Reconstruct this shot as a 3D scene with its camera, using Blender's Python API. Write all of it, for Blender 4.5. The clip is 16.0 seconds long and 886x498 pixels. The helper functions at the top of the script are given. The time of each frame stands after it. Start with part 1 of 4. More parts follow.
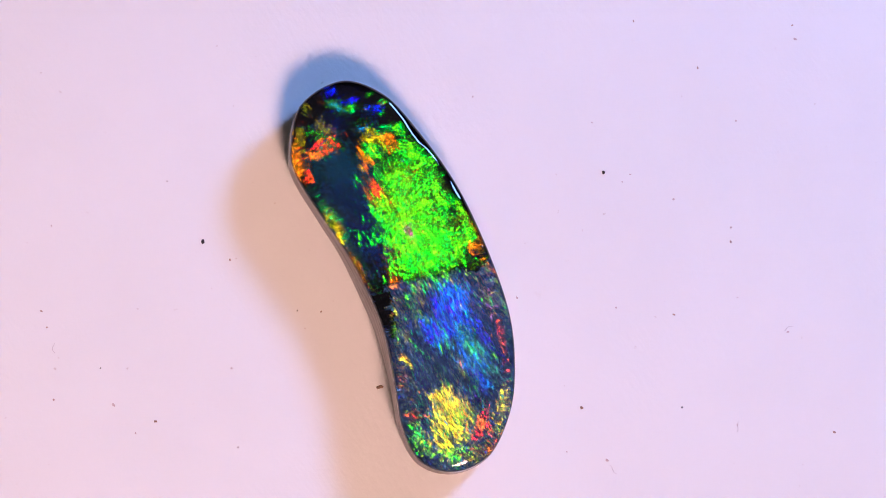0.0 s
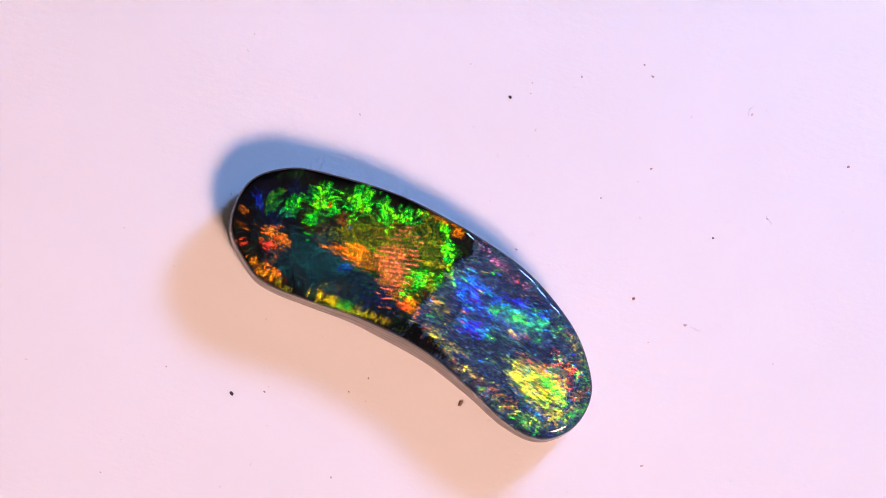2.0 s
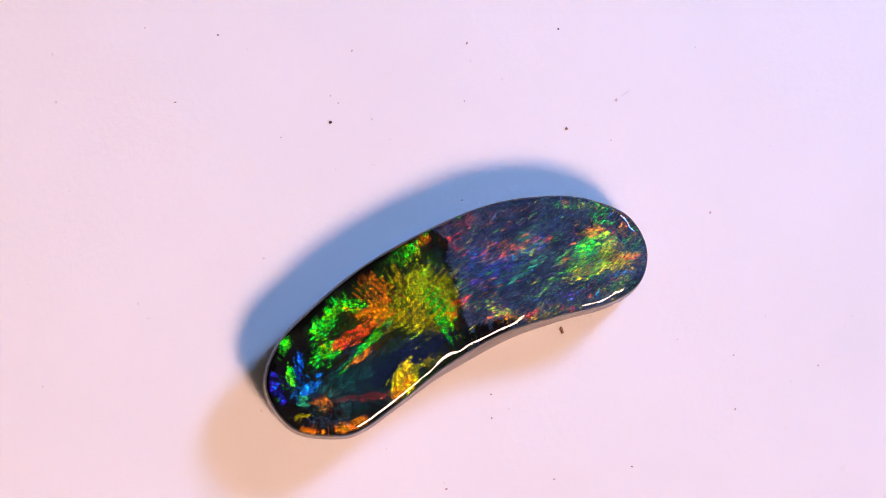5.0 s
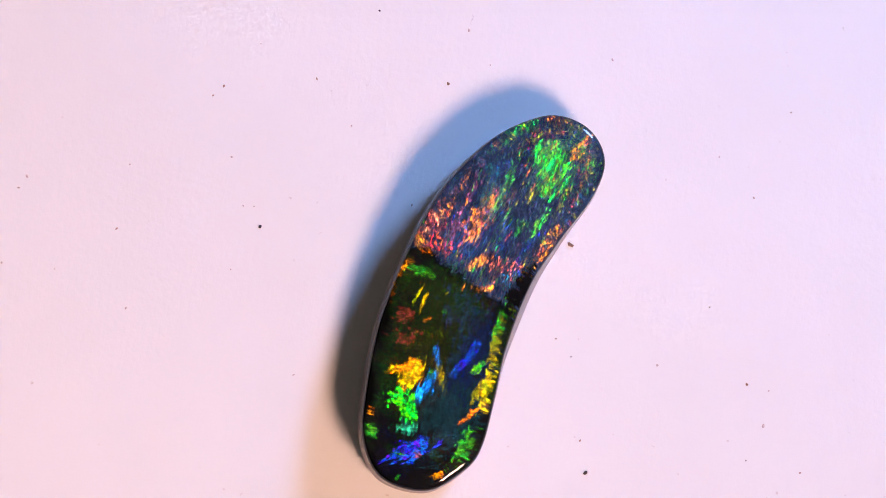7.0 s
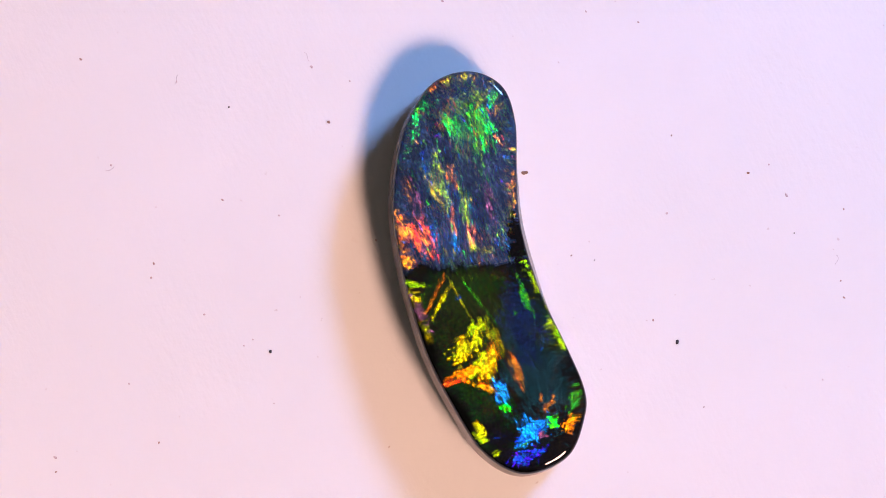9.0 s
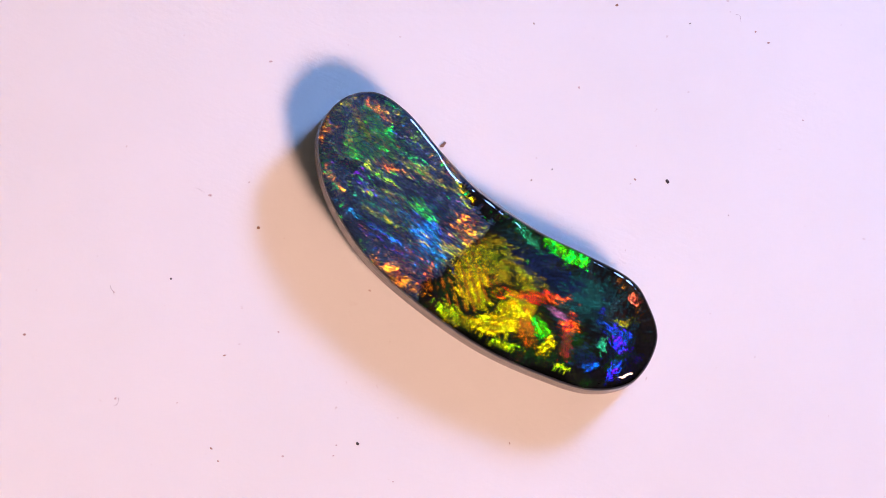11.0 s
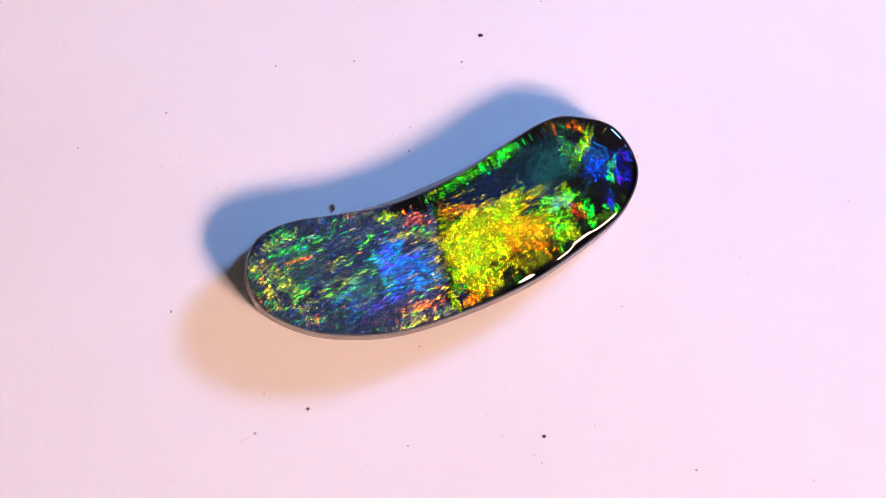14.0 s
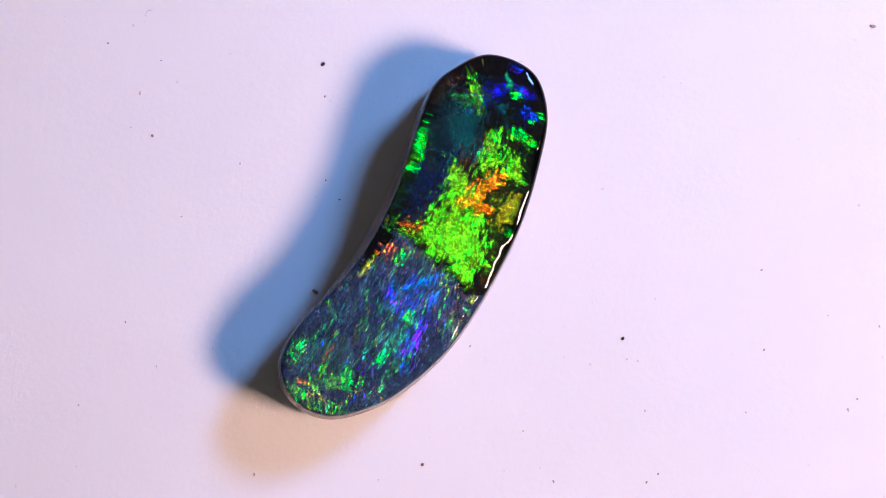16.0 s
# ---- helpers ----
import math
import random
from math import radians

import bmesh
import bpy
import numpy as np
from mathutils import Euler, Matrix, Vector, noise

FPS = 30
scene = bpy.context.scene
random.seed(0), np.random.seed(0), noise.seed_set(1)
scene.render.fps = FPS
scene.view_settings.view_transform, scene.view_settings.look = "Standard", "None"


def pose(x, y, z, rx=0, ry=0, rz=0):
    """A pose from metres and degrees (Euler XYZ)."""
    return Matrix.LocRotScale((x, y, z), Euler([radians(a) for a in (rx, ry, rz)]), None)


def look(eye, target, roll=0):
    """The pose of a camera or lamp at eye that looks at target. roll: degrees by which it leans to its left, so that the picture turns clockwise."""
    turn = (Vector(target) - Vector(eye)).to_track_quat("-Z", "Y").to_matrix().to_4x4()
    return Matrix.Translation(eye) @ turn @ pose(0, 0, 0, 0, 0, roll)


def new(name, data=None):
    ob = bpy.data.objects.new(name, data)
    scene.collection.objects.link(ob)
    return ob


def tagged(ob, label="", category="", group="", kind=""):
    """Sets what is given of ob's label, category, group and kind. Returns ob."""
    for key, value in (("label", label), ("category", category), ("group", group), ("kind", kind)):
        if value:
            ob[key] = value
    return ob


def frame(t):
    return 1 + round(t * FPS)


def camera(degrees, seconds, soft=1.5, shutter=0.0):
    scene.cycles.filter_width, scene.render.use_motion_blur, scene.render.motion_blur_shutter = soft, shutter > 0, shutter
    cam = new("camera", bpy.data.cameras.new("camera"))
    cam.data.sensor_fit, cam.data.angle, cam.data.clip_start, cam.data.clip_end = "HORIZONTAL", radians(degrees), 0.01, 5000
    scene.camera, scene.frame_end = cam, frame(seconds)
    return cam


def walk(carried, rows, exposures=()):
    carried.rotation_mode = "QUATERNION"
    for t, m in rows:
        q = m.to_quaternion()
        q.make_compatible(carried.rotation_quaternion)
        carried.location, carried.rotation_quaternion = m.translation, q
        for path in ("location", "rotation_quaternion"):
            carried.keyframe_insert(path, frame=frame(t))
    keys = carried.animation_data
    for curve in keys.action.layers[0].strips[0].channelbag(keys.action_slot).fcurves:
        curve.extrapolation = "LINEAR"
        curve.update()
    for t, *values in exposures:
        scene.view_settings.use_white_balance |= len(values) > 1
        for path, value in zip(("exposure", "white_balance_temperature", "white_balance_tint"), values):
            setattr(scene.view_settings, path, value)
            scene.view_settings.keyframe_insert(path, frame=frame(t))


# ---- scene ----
import itertools

cam = camera(15, 16.0, soft=0.7)
CAM_POSE = pose(-0.006886, -0.008202, 0.149554, 3.569, -2.610, -0.081)
walk(cam, [(0, CAM_POSE), (16, CAM_POSE)], exposures=((0, -0.12, 6150, 13), (2, -0.05, 6350, 11), (3.5, 0.0, 6500, 8.5), (13, 0.0, 6500, 9), (14, -0.06, 6350, 9.5), (14.7, -0.2, 6050, 9), (15.3, -0.2, 5900, 8), (16, -0.16, 5750, 4)))

# ---- light: a dim room, a cool lamp that stands still, a warm lamp that is moved by hand ----
scene.view_settings.exposure = 0.0
world = bpy.data.worlds.new("world")
scene.world = world
world.use_nodes = True
world.node_tree.nodes["Background"].inputs[0].default_value = (0.88, 0.75, 0.66, 1)
world.node_tree.nodes["Background"].inputs[1].default_value = 0.105

WARM_COLOUR, WARM_POWER = (1.0, 0.605, 0.475), 91.5
COOL_COLOUR, COOL_POWER = (0.26, 0.46, 1.0), 75.0


def aim(az, el, dist):
    """A place over the turntable by compass angle, height angle and distance."""
    a, e = radians(az), radians(el)
    return Vector((dist * math.cos(e) * math.cos(a), dist * math.cos(e) * math.sin(a), dist * math.sin(e)))


# warm lamp, shifted by hand: seconds, compass angle, height angle, distance, and where on the card it aims
WARM_ROWS = ((0, -70, 62, 0.340, -0.07, -0.04), (2, -62, 58.5, 0.348, -0.045, -0.03), (4, -54, 56, 0.338, -0.085, -0.01), (7, -52, 55.5, 0.338, -0.085, 0), (10, -50, 55, 0.338, -0.085, 0),
             (12.5, -50, 54, 0.338, -0.085, 0), (13.5, -44, 53, 0.332, -0.07, 0), (14.5, -34, 50, 0.335, -0.03, 0.01), (15.2, -25, 47, 0.328, 0.03, 0.01), (16, -18, 44, 0.306, 0.05, 0.01))
# cool lamp, at rest
COOL_ROW = (44, 41, 0.150, 0.01, 0)

# turntable angle in degrees every half second
TURN = ((0, 0.0), (0.5, 8.62), (1, 18.47), (1.5, 27.74), (2, 36.94), (2.5, 45.99), (3, 56.0), (3.5, 65.17), (4, 75.17),
        (4.2, 79.01), (5.25, 99.0), (6.3, 119.06), (6.5, 122.77), (7, 132.95), (7.5, 142.09), (8, 151.83), (8.5, 161.51),
        (9, 171.43), (9.2, 175.44), (10.25, 195.7), (11.3, 216.06), (11.5, 220.03), (12, 230.37), (12.5, 239.61), (13, 249.32),
        (13.5, 258.87), (14, 268.95), (14.5, 278.41), (15, 288.63), (15.5, 297.36), (16, 307.62))


def turn_at(t):
    for (t0, a0), (t1, a1) in zip(TURN, TURN[1:]):
        if t <= t1:
            return a0 + (a1 - a0) * (t - t0) / (t1 - t0)
    return TURN[-1][1]


# ---- materials ----
class Nodes:
    """Short hand for building a node tree."""

    def __init__(self, name):
        self.mat = bpy.data.materials.new(name)
        self.mat.use_nodes = True
        self.tree = self.mat.node_tree
        self.tree.nodes.clear()
        self.out = self.add("ShaderNodeOutputMaterial")

    def add(self, kind, **values):
        n = self.tree.nodes.new(kind)
        for key, value in values.items():
            setattr(n, key, value)
        return n

    def link(self, a, b):
        self.tree.links.new(a, b)

    def set(self, socket, value):
        if isinstance(value, bpy.types.NodeSocket):
            self.link(value, socket)
        else:
            socket.default_value = value

    def math(self, op, a, b=0.0, c=0.0, clamp=False):
        n = self.add("ShaderNodeMath", operation=op, use_clamp=clamp)
        for s, v in zip(n.inputs, (a, b, c)):
            self.set(s, v)
        return n.outputs[0]

    def vec(self, op, a, b=(0, 0, 0)):
        n = self.add("ShaderNodeVectorMath", operation=op)
        self.set(n.inputs[0], a)
        if op == "SCALE":
            self.set(n.inputs["Scale"], b)
        else:
            self.set(n.inputs[1], b)
        return n.outputs[0]

    def ramp(self, fac, lo, hi, a=0.0, b=1.0):
        n = self.add("ShaderNodeMapRange", interpolation_type="SMOOTHSTEP")
        for s, v in zip(n.inputs, (fac, lo, hi, a, b)):
            self.set(s, v)
        return n.outputs[0]

    def noise(self, vector, scale, detail=3.0, rough=0.55, distortion=0.0):
        n = self.add("ShaderNodeTexNoise")
        self.link(vector, n.inputs["Vector"])
        for key, v in (("Scale", scale), ("Detail", detail), ("Roughness", rough), ("Distortion", distortion)):
            n.inputs[key].default_value = v
        return n

    def mix(self, fac, a, b, blend="MIX"):
        n = self.add("ShaderNodeMix", data_type="RGBA", blend_type=blend)
        self.set(n.inputs[0], fac)
        self.set(n.inputs[6], a)
        self.set(n.inputs[7], b)
        return n.outputs[2]

    def bump(self, height, strength, distance):
        n = self.add("ShaderNodeBump")
        self.link(height, n.inputs["Height"])
        n.inputs["Strength"].default_value, n.inputs["Distance"].default_value = strength, distance
        return n.outputs[0]

    def mapped(self, rz=0.0, scale=(1, 1, 1)):
        co = self.add("ShaderNodeTexCoord").outputs["Object"]
        m = self.add("ShaderNodeMapping", vector_type="TEXTURE")
        self.link(co, m.inputs[0])
        m.inputs["Rotation"].default_value = (0, 0, radians(rz))
        m.inputs["Scale"].default_value = scale
        return m.outputs[0]

    def principled(self, base, rough=0.5, metal=0.0, normal=None, **more):
        p = self.add("ShaderNodeBsdfPrincipled")
        self.set(p.inputs["Base Color"], base)
        self.set(p.inputs["Roughness"], rough)
        p.inputs["Metallic"].default_value = metal
        if normal is not None:
            self.link(normal, p.inputs["Normal"])
        for key, v in more.items():
            self.set(p.inputs[key.replace("_", " ")], v)
        self.link(p.outputs[0], self.out.inputs[0])
        return self.mat


def paper_material():
    n = Nodes("matt_white_card")
    co = n.mapped()
    big = n.noise(co, 60, 3).outputs[0]
    mid = n.noise(co, 420, 4, 0.6).outputs[0]
    fine = n.noise(co, 3200, 4, 0.65).outputs[0]
    fibre = n.noise(n.mapped(35, (1, 5, 1)), 5200, 3, 0.6).outputs[0]
    stain = n.ramp(n.noise(co, 330, 5, 0.7).outputs[0], 0.66, 0.80)
    base = n.mix(n.ramp(big, 0.3, 0.7), (0.80, 0.79, 0.78, 1), (0.83, 0.82, 0.815, 1))
    base = n.mix(n.math("MULTIPLY", stain, 0.22), base, (0.60, 0.50, 0.46, 1))
    dots = n.ramp(n.noise(co, 2300, 2, 0.5).outputs[0], 0.73, 0.80)
    base = n.mix(n.math("MULTIPLY", dots, 0.35), base, (0.42, 0.27, 0.22, 1))
    h = n.math("ADD", n.math("MULTIPLY", mid, 0.28), n.math("MULTIPLY", fine, 0.22))
    h = n.math("ADD", h, n.math("MULTIPLY", fibre, 0.15))
    return n.principled(base, 0.75, normal=n.bump(h, 0.16, 0.00035), Specular_IOR_Level=0.25)


def plain_material(name, colour, rough, grain=300, amount=0.25, metal=0.0, lift=0.0002):
    n = Nodes(name)
    co = n.mapped()
    tone = n.noise(co, grain, 4, 0.6).outputs[0]
    dark = tuple(c * (1 - amount) for c in colour) + (1,)
    lite = tuple(min(1, c * (1 + amount)) for c in colour) + (1,)
    base = n.mix(n.ramp(tone, 0.3, 0.7), dark, lite)
    return n.principled(base, rough, metal, n.bump(n.noise(co, grain * 4, 3).outputs[0], 0.3, lift))


def glow_material(name, colour, strength):
    n = Nodes(name)
    e = n.add("ShaderNodeEmission")
    e.inputs[0].default_value, e.inputs[1].default_value = (*colour, 1), strength
    n.link(e.outputs[0], n.out.inputs[0])
    return n.mat


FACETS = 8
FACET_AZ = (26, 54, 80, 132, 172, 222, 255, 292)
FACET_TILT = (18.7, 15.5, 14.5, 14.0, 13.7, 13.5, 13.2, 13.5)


def opal_material():
    """Black opal under a polished skin: layers of flakes, each layer tilted another way, that flash in their own colours."""
    n = Nodes("black_opal")
    lower = n.add("ShaderNodeAttribute", attribute_name="fibrous").outputs["Fac"]
    speck = n.add("ShaderNodeAttribute", attribute_name="speckle").outputs["Fac"]

    def blend_vec(a, b):
        m = n.add("ShaderNodeMix", data_type="VECTOR")
        n.link(lower, m.inputs[0])
        n.link(a, m.inputs[4])
        n.link(b, m.inputs[5])
        return m.outputs[1]

    flat = n.mapped()
    swirl = n.vec("SCALE", n.vec("SUBTRACT", n.noise(flat, 420, 3).outputs["Color"], (0.5, 0.5, 0.5)), 0.0011)
    rough_edge = n.vec("SCALE", n.vec("SUBTRACT", n.noise(flat, 7000, 3).outputs["Color"], (0.5, 0.5, 0.5)), 0.00012)
    bent = n.vec("ADD", n.vec("ADD", flat, swirl), rough_edge)

    def streak(rz, stretch):
        m = n.add("ShaderNodeMapping", vector_type="TEXTURE")
        n.link(bent, m.inputs[0])
        m.inputs["Rotation"].default_value = (0, 0, radians(rz))
        m.inputs["Scale"].default_value = (stretch, 1, 1)
        return m.outputs[0]

    fibre = blend_vec(streak(38, 1.4), streak(-58, 2.7))
    cells = n.add("ShaderNodeTexVoronoi", feature="F1")
    n.link(fibre, cells.inputs["Vector"])
    cells.inputs["Scale"].default_value = 13500
    cell = cells.outputs["Color"]
    patchy = n.add("ShaderNodeTexVoronoi", feature="F1")
    n.link(blend_vec(streak(20, 1.6), streak(-58, 2.2)), patchy.inputs["Vector"])
    patchy.inputs["Scale"].default_value = 3200
    fine = n.noise(fibre, 11000, 4, 0.65).outputs[0]
    jitter = n.vec("SUBTRACT", n.mix(0.5, cell, patchy.outputs["Color"]), (0.5, 0.5, 0.5))
    wobble = n.vec("SUBTRACT", n.noise(fibre, 2600, 3).outputs["Color"], (0.5, 0.5, 0.5))
    jitter = n.vec("ADD", n.vec("SCALE", jitter, n.math("MULTIPLY_ADD", speck, 0.20, 0.025)), n.vec("SCALE", wobble, n.math("MULTIPLY_ADD", speck, 0.09, 0.035)))
    bands = n.add("ShaderNodeTexWave", wave_type="BANDS", bands_direction="X")
    n.link(streak(128, 1.0), bands.inputs["Vector"])
    for key, v in (("Scale", 1500.0), ("Distortion", 5.0), ("Detail", 2.0), ("Detail Scale", 0.6)):
        bands.inputs[key].default_value = v
    line = n.ramp(bands.outputs["Fac"], 0.25, 0.8, n.math("MULTIPLY_ADD", lower, 0.08, 0.92), 1.03)
    sep = n.add("ShaderNodeSeparateColor")
    n.link(cell, sep.inputs[0])
    sep2 = n.add("ShaderNodeSeparateColor")
    n.link(patchy.outputs["Color"], sep2.inputs[0])
    hue = n.math("ADD", 0.5, n.math("MULTIPLY", n.math("SUBTRACT", sep.outputs[1], 0.5), n.math("MULTIPLY_ADD", speck, 0.06, 0.008)))
    hue = n.math("ADD", hue, n.math("MULTIPLY", n.math("SUBTRACT", sep2.outputs[1], 0.5), n.math("MULTIPLY_ADD", speck, 0.06, 0.006)))
    hue = n.math("SUBTRACT", hue, n.math("MULTIPLY", speck, 0.006))
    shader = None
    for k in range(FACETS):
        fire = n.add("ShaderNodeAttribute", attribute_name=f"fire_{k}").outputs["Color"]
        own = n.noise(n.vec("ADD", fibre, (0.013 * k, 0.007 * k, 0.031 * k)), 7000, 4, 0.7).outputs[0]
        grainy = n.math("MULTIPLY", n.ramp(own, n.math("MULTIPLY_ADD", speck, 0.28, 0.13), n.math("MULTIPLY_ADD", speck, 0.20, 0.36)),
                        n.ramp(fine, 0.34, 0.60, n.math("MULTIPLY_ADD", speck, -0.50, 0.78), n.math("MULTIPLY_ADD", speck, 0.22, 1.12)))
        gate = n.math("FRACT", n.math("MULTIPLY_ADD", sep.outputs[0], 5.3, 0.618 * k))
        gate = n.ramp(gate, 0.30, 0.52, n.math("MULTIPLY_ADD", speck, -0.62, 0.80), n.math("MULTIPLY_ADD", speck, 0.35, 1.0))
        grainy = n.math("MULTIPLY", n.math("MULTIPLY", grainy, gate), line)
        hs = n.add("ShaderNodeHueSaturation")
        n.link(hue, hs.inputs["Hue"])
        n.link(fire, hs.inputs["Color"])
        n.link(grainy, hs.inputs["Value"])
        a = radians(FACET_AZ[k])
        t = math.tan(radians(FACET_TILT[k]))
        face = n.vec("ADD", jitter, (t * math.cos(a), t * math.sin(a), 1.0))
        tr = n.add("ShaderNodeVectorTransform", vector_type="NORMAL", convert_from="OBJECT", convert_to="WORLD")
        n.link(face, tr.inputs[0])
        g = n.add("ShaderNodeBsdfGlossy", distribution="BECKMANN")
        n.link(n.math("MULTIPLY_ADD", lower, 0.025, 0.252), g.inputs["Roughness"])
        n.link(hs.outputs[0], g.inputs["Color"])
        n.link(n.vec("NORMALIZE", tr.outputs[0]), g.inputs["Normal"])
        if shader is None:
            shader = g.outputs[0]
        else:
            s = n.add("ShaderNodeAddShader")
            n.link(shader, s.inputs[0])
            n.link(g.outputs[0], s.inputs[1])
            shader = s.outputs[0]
    body = n.add("ShaderNodeBsdfDiffuse")
    tone = n.add("ShaderNodeAttribute", attribute_name="body_tone").outputs["Color"]
    cloud = n.ramp(n.noise(bent, 900, 5, 0.6).outputs[0], 0.25, 0.75, 0.5, 1.5)
    n.link(n.vec("SCALE", tone, cloud), body.inputs["Color"])
    s = n.add("ShaderNodeAddShader")
    n.link(shader, s.inputs[0])
    n.link(body.outputs[0], s.inputs[1])
    skin = n.add("ShaderNodeBsdfGlossy")
    skin.inputs["Roughness"].default_value = 0.05
    ripple = n.bump(n.noise(flat, 700, 2).outputs[0], 0.05, 0.0002)
    n.link(ripple, skin.inputs["Normal"])
    fr = n.add("ShaderNodeFresnel")
    fr.inputs["IOR"].default_value = 1.45
    mx = n.add("ShaderNodeMixShader")
    n.link(fr.outputs[0], mx.inputs[0])
    n.link(s.outputs[0], mx.inputs[1])
    n.link(skin.outputs[0], mx.inputs[2])
    n.link(mx.outputs[0], n.out.inputs[0])
    return n.mat


def potch_material():
    """Grey-brown backing of the stone, in thin level layers, semi-polished."""
    n = Nodes("grey_potch")
    co = n.mapped(0, (1, 1, 0.08))
    layer = n.noise(co, 300, 4, 0.6, 0.6).outputs[0]
    spots = n.noise(n.mapped(), 2400, 4, 0.6).outputs[0]
    base = n.mix(n.ramp(layer, 0.35, 0.62), (0.045, 0.032, 0.026, 1), (0.27, 0.23, 0.21, 1))
    base = n.mix(n.ramp(spots, 0.55, 0.75), base, (0.12, 0.085, 0.065, 1))
    return n.principled(base, 0.32, normal=n.bump(spots, 0.25, 0.0001))


CARD = paper_material()
OPAL = opal_material()
POTCH = potch_material()
TABLE = plain_material("dark_laminate", (0.06, 0.055, 0.05), 0.45, 30)
WALL = plain_material("grey_plaster", (0.32, 0.31, 0.31), 0.9, 6)
BASE = plain_material("black_plastic", (0.03, 0.03, 0.032), 0.4, 200)
SHELL = plain_material("dark_metal", (0.08, 0.08, 0.085), 0.35, 150, metal=0.8)
DIRT = [plain_material("dark_dirt", (0.045, 0.036, 0.038), 0.9, 9000, 0.6),
        plain_material("brown_dirt", (0.28, 0.16, 0.11), 0.9, 9000, 0.5),
        plain_material("rust_dust", (0.42, 0.27, 0.23), 0.9, 9000, 0.35),
        plain_material("pink_dust", (0.60, 0.48, 0.46), 0.9, 9000, 0.2)]
LINT = plain_material("grey_lint", (0.55, 0.50, 0.51), 0.9, 9000, 0.3)
WARM_GLOW = glow_material("warm_glow", WARM_COLOUR, WARM_POWER)
COOL_GLOW = glow_material("cool_glow", COOL_COLOUR, COOL_POWER)


# ---- mesh helpers ----
def part(name, bm, material, parent=None, label=""):
    me = bpy.data.meshes.new(name)
    bm.to_mesh(me)
    bm.free()
    me.materials.append(material)
    ob = new(name, me)
    if parent is not None:
        ob.parent = parent
    return tagged(ob, label)


def lathe(profile, steps=96, smooth=True):
    """A turned solid: profile of (radius, z) from the lower axis to the upper axis."""
    bm = bmesh.new()
    rings = []
    for r, z in profile:
        if r == 0:
            rings.append([bm.verts.new((0, 0, z))])
        else:
            rings.append([bm.verts.new((r * math.cos(2 * math.pi * i / steps), r * math.sin(2 * math.pi * i / steps), z)) for i in range(steps)])
    for a, b in zip(rings, rings[1:]):
        for i in range(steps):
            j = (i + 1) % steps
            if len(a) == 1:
                bm.faces.new((a[0], b[j], b[i]))
            elif len(b) == 1:
                bm.faces.new((a[i], a[j], b[0]))
            else:
                bm.faces.new((a[i], a[j], b[j], b[i]))
    for f in bm.faces:
        f.smooth = smooth
    return bm


def box(x0, x1, y0, y1, z0, z1):
    bm = bmesh.new()
    bmesh.ops.create_cube(bm, size=1, matrix=Matrix.Translation(((x0 + x1) / 2, (y0 + y1) / 2, (z0 + z1) / 2)) @ Matrix.Diagonal((x1 - x0, y1 - y0, z1 - z0, 1)))
    return bm


# ---- the room and table, out of the picture ----
DISC_TOP = 0.0
tagged(part("table", box(-0.75, 0.75, -0.75, 0.75, -0.064, -0.034), TABLE), "dark laminate worktop under the turntable", "table", kind="structure")
for nm, b in (("wall_north", (-0.78, 0.78, 0.75, 0.78)), ("wall_south", (-0.78, 0.78, -0.78, -0.75)), ("wall_east", (0.75, 0.78, -0.75, 0.75)), ("wall_west", (-0.78, -0.75, -0.75, 0.75))):
    tagged(part(nm, box(*b, -0.064, 0.42), WALL), "plain grey partition round the worktop", "wall", kind="structure")


# ---- turntable ----
def build_turntable():
    table = tagged(new("turntable"), "motorised turntable covered with a matt white card", "turntable")
    part("foot", lathe([(0, -0.034), (0.052, -0.034), (0.055, -0.032), (0.055, -0.014), (0.052, -0.012), (0, -0.012)]), BASE, table, "black plastic motor base")
    part("platter", lathe([(0, -0.0115), (0.066, -0.0115), (0.068, -0.010), (0.068, -0.003), (0.066, -0.0012), (0, -0.0012)]), BASE, table, "black plastic platter")
    part("card", lathe([(0, -0.0011), (0.064, -0.0011), (0.0642, -0.0006), (0.064, 0.0), (0, 0.0)], smooth=False), CARD, table, "matt white card with fine specks of dirt")
    return table


# ---- the stone ----
OUTLINE = ((-6.88, 5.35), (-6.41, 7.23), (-4.64, 8.30), (-2.83, 7.74), (-1.28, 6.13), (0.45, 3.68), (1.83, 0.76), (2.74, -2.00), (2.95, -4.47), (2.68, -6.36),
           (1.81, -8.08), (0.31, -8.79), (-1.17, -8.37), (-1.98, -6.92), (-2.40, -4.59), (-2.98, -2.18), (-4.24, 0.41), (-5.52, 2.33), (-6.63, 4.11))


def closed_curve(points, count):
    """A smooth closed curve through control points, in equal steps."""
    p = np.array(points)
    k = len(p)
    out = []
    for i in range(k):
        a, b, c, d = p[i - 1], p[i], p[(i + 1) % k], p[(i + 2) % k]
        for u in np.linspace(0, 1, 60, endpoint=False):
            out.append(0.5 * ((2 * b) + (c - a) * u + (2 * a - 5 * b + 4 * c - d) * u * u + (3 * b - a - 3 * c + d) * u ** 3))
    out = np.array(out)
    seg = np.linalg.norm(np.roll(out, -1, 0) - out, axis=1)
    run = np.concatenate([[0], np.cumsum(seg)])
    want = np.linspace(0, run[-1], count, endpoint=False)
    ext = np.vstack([out, out[:1]])
    return np.stack([np.interp(want, run, ext[:, j]) for j in (0, 1)], 1)


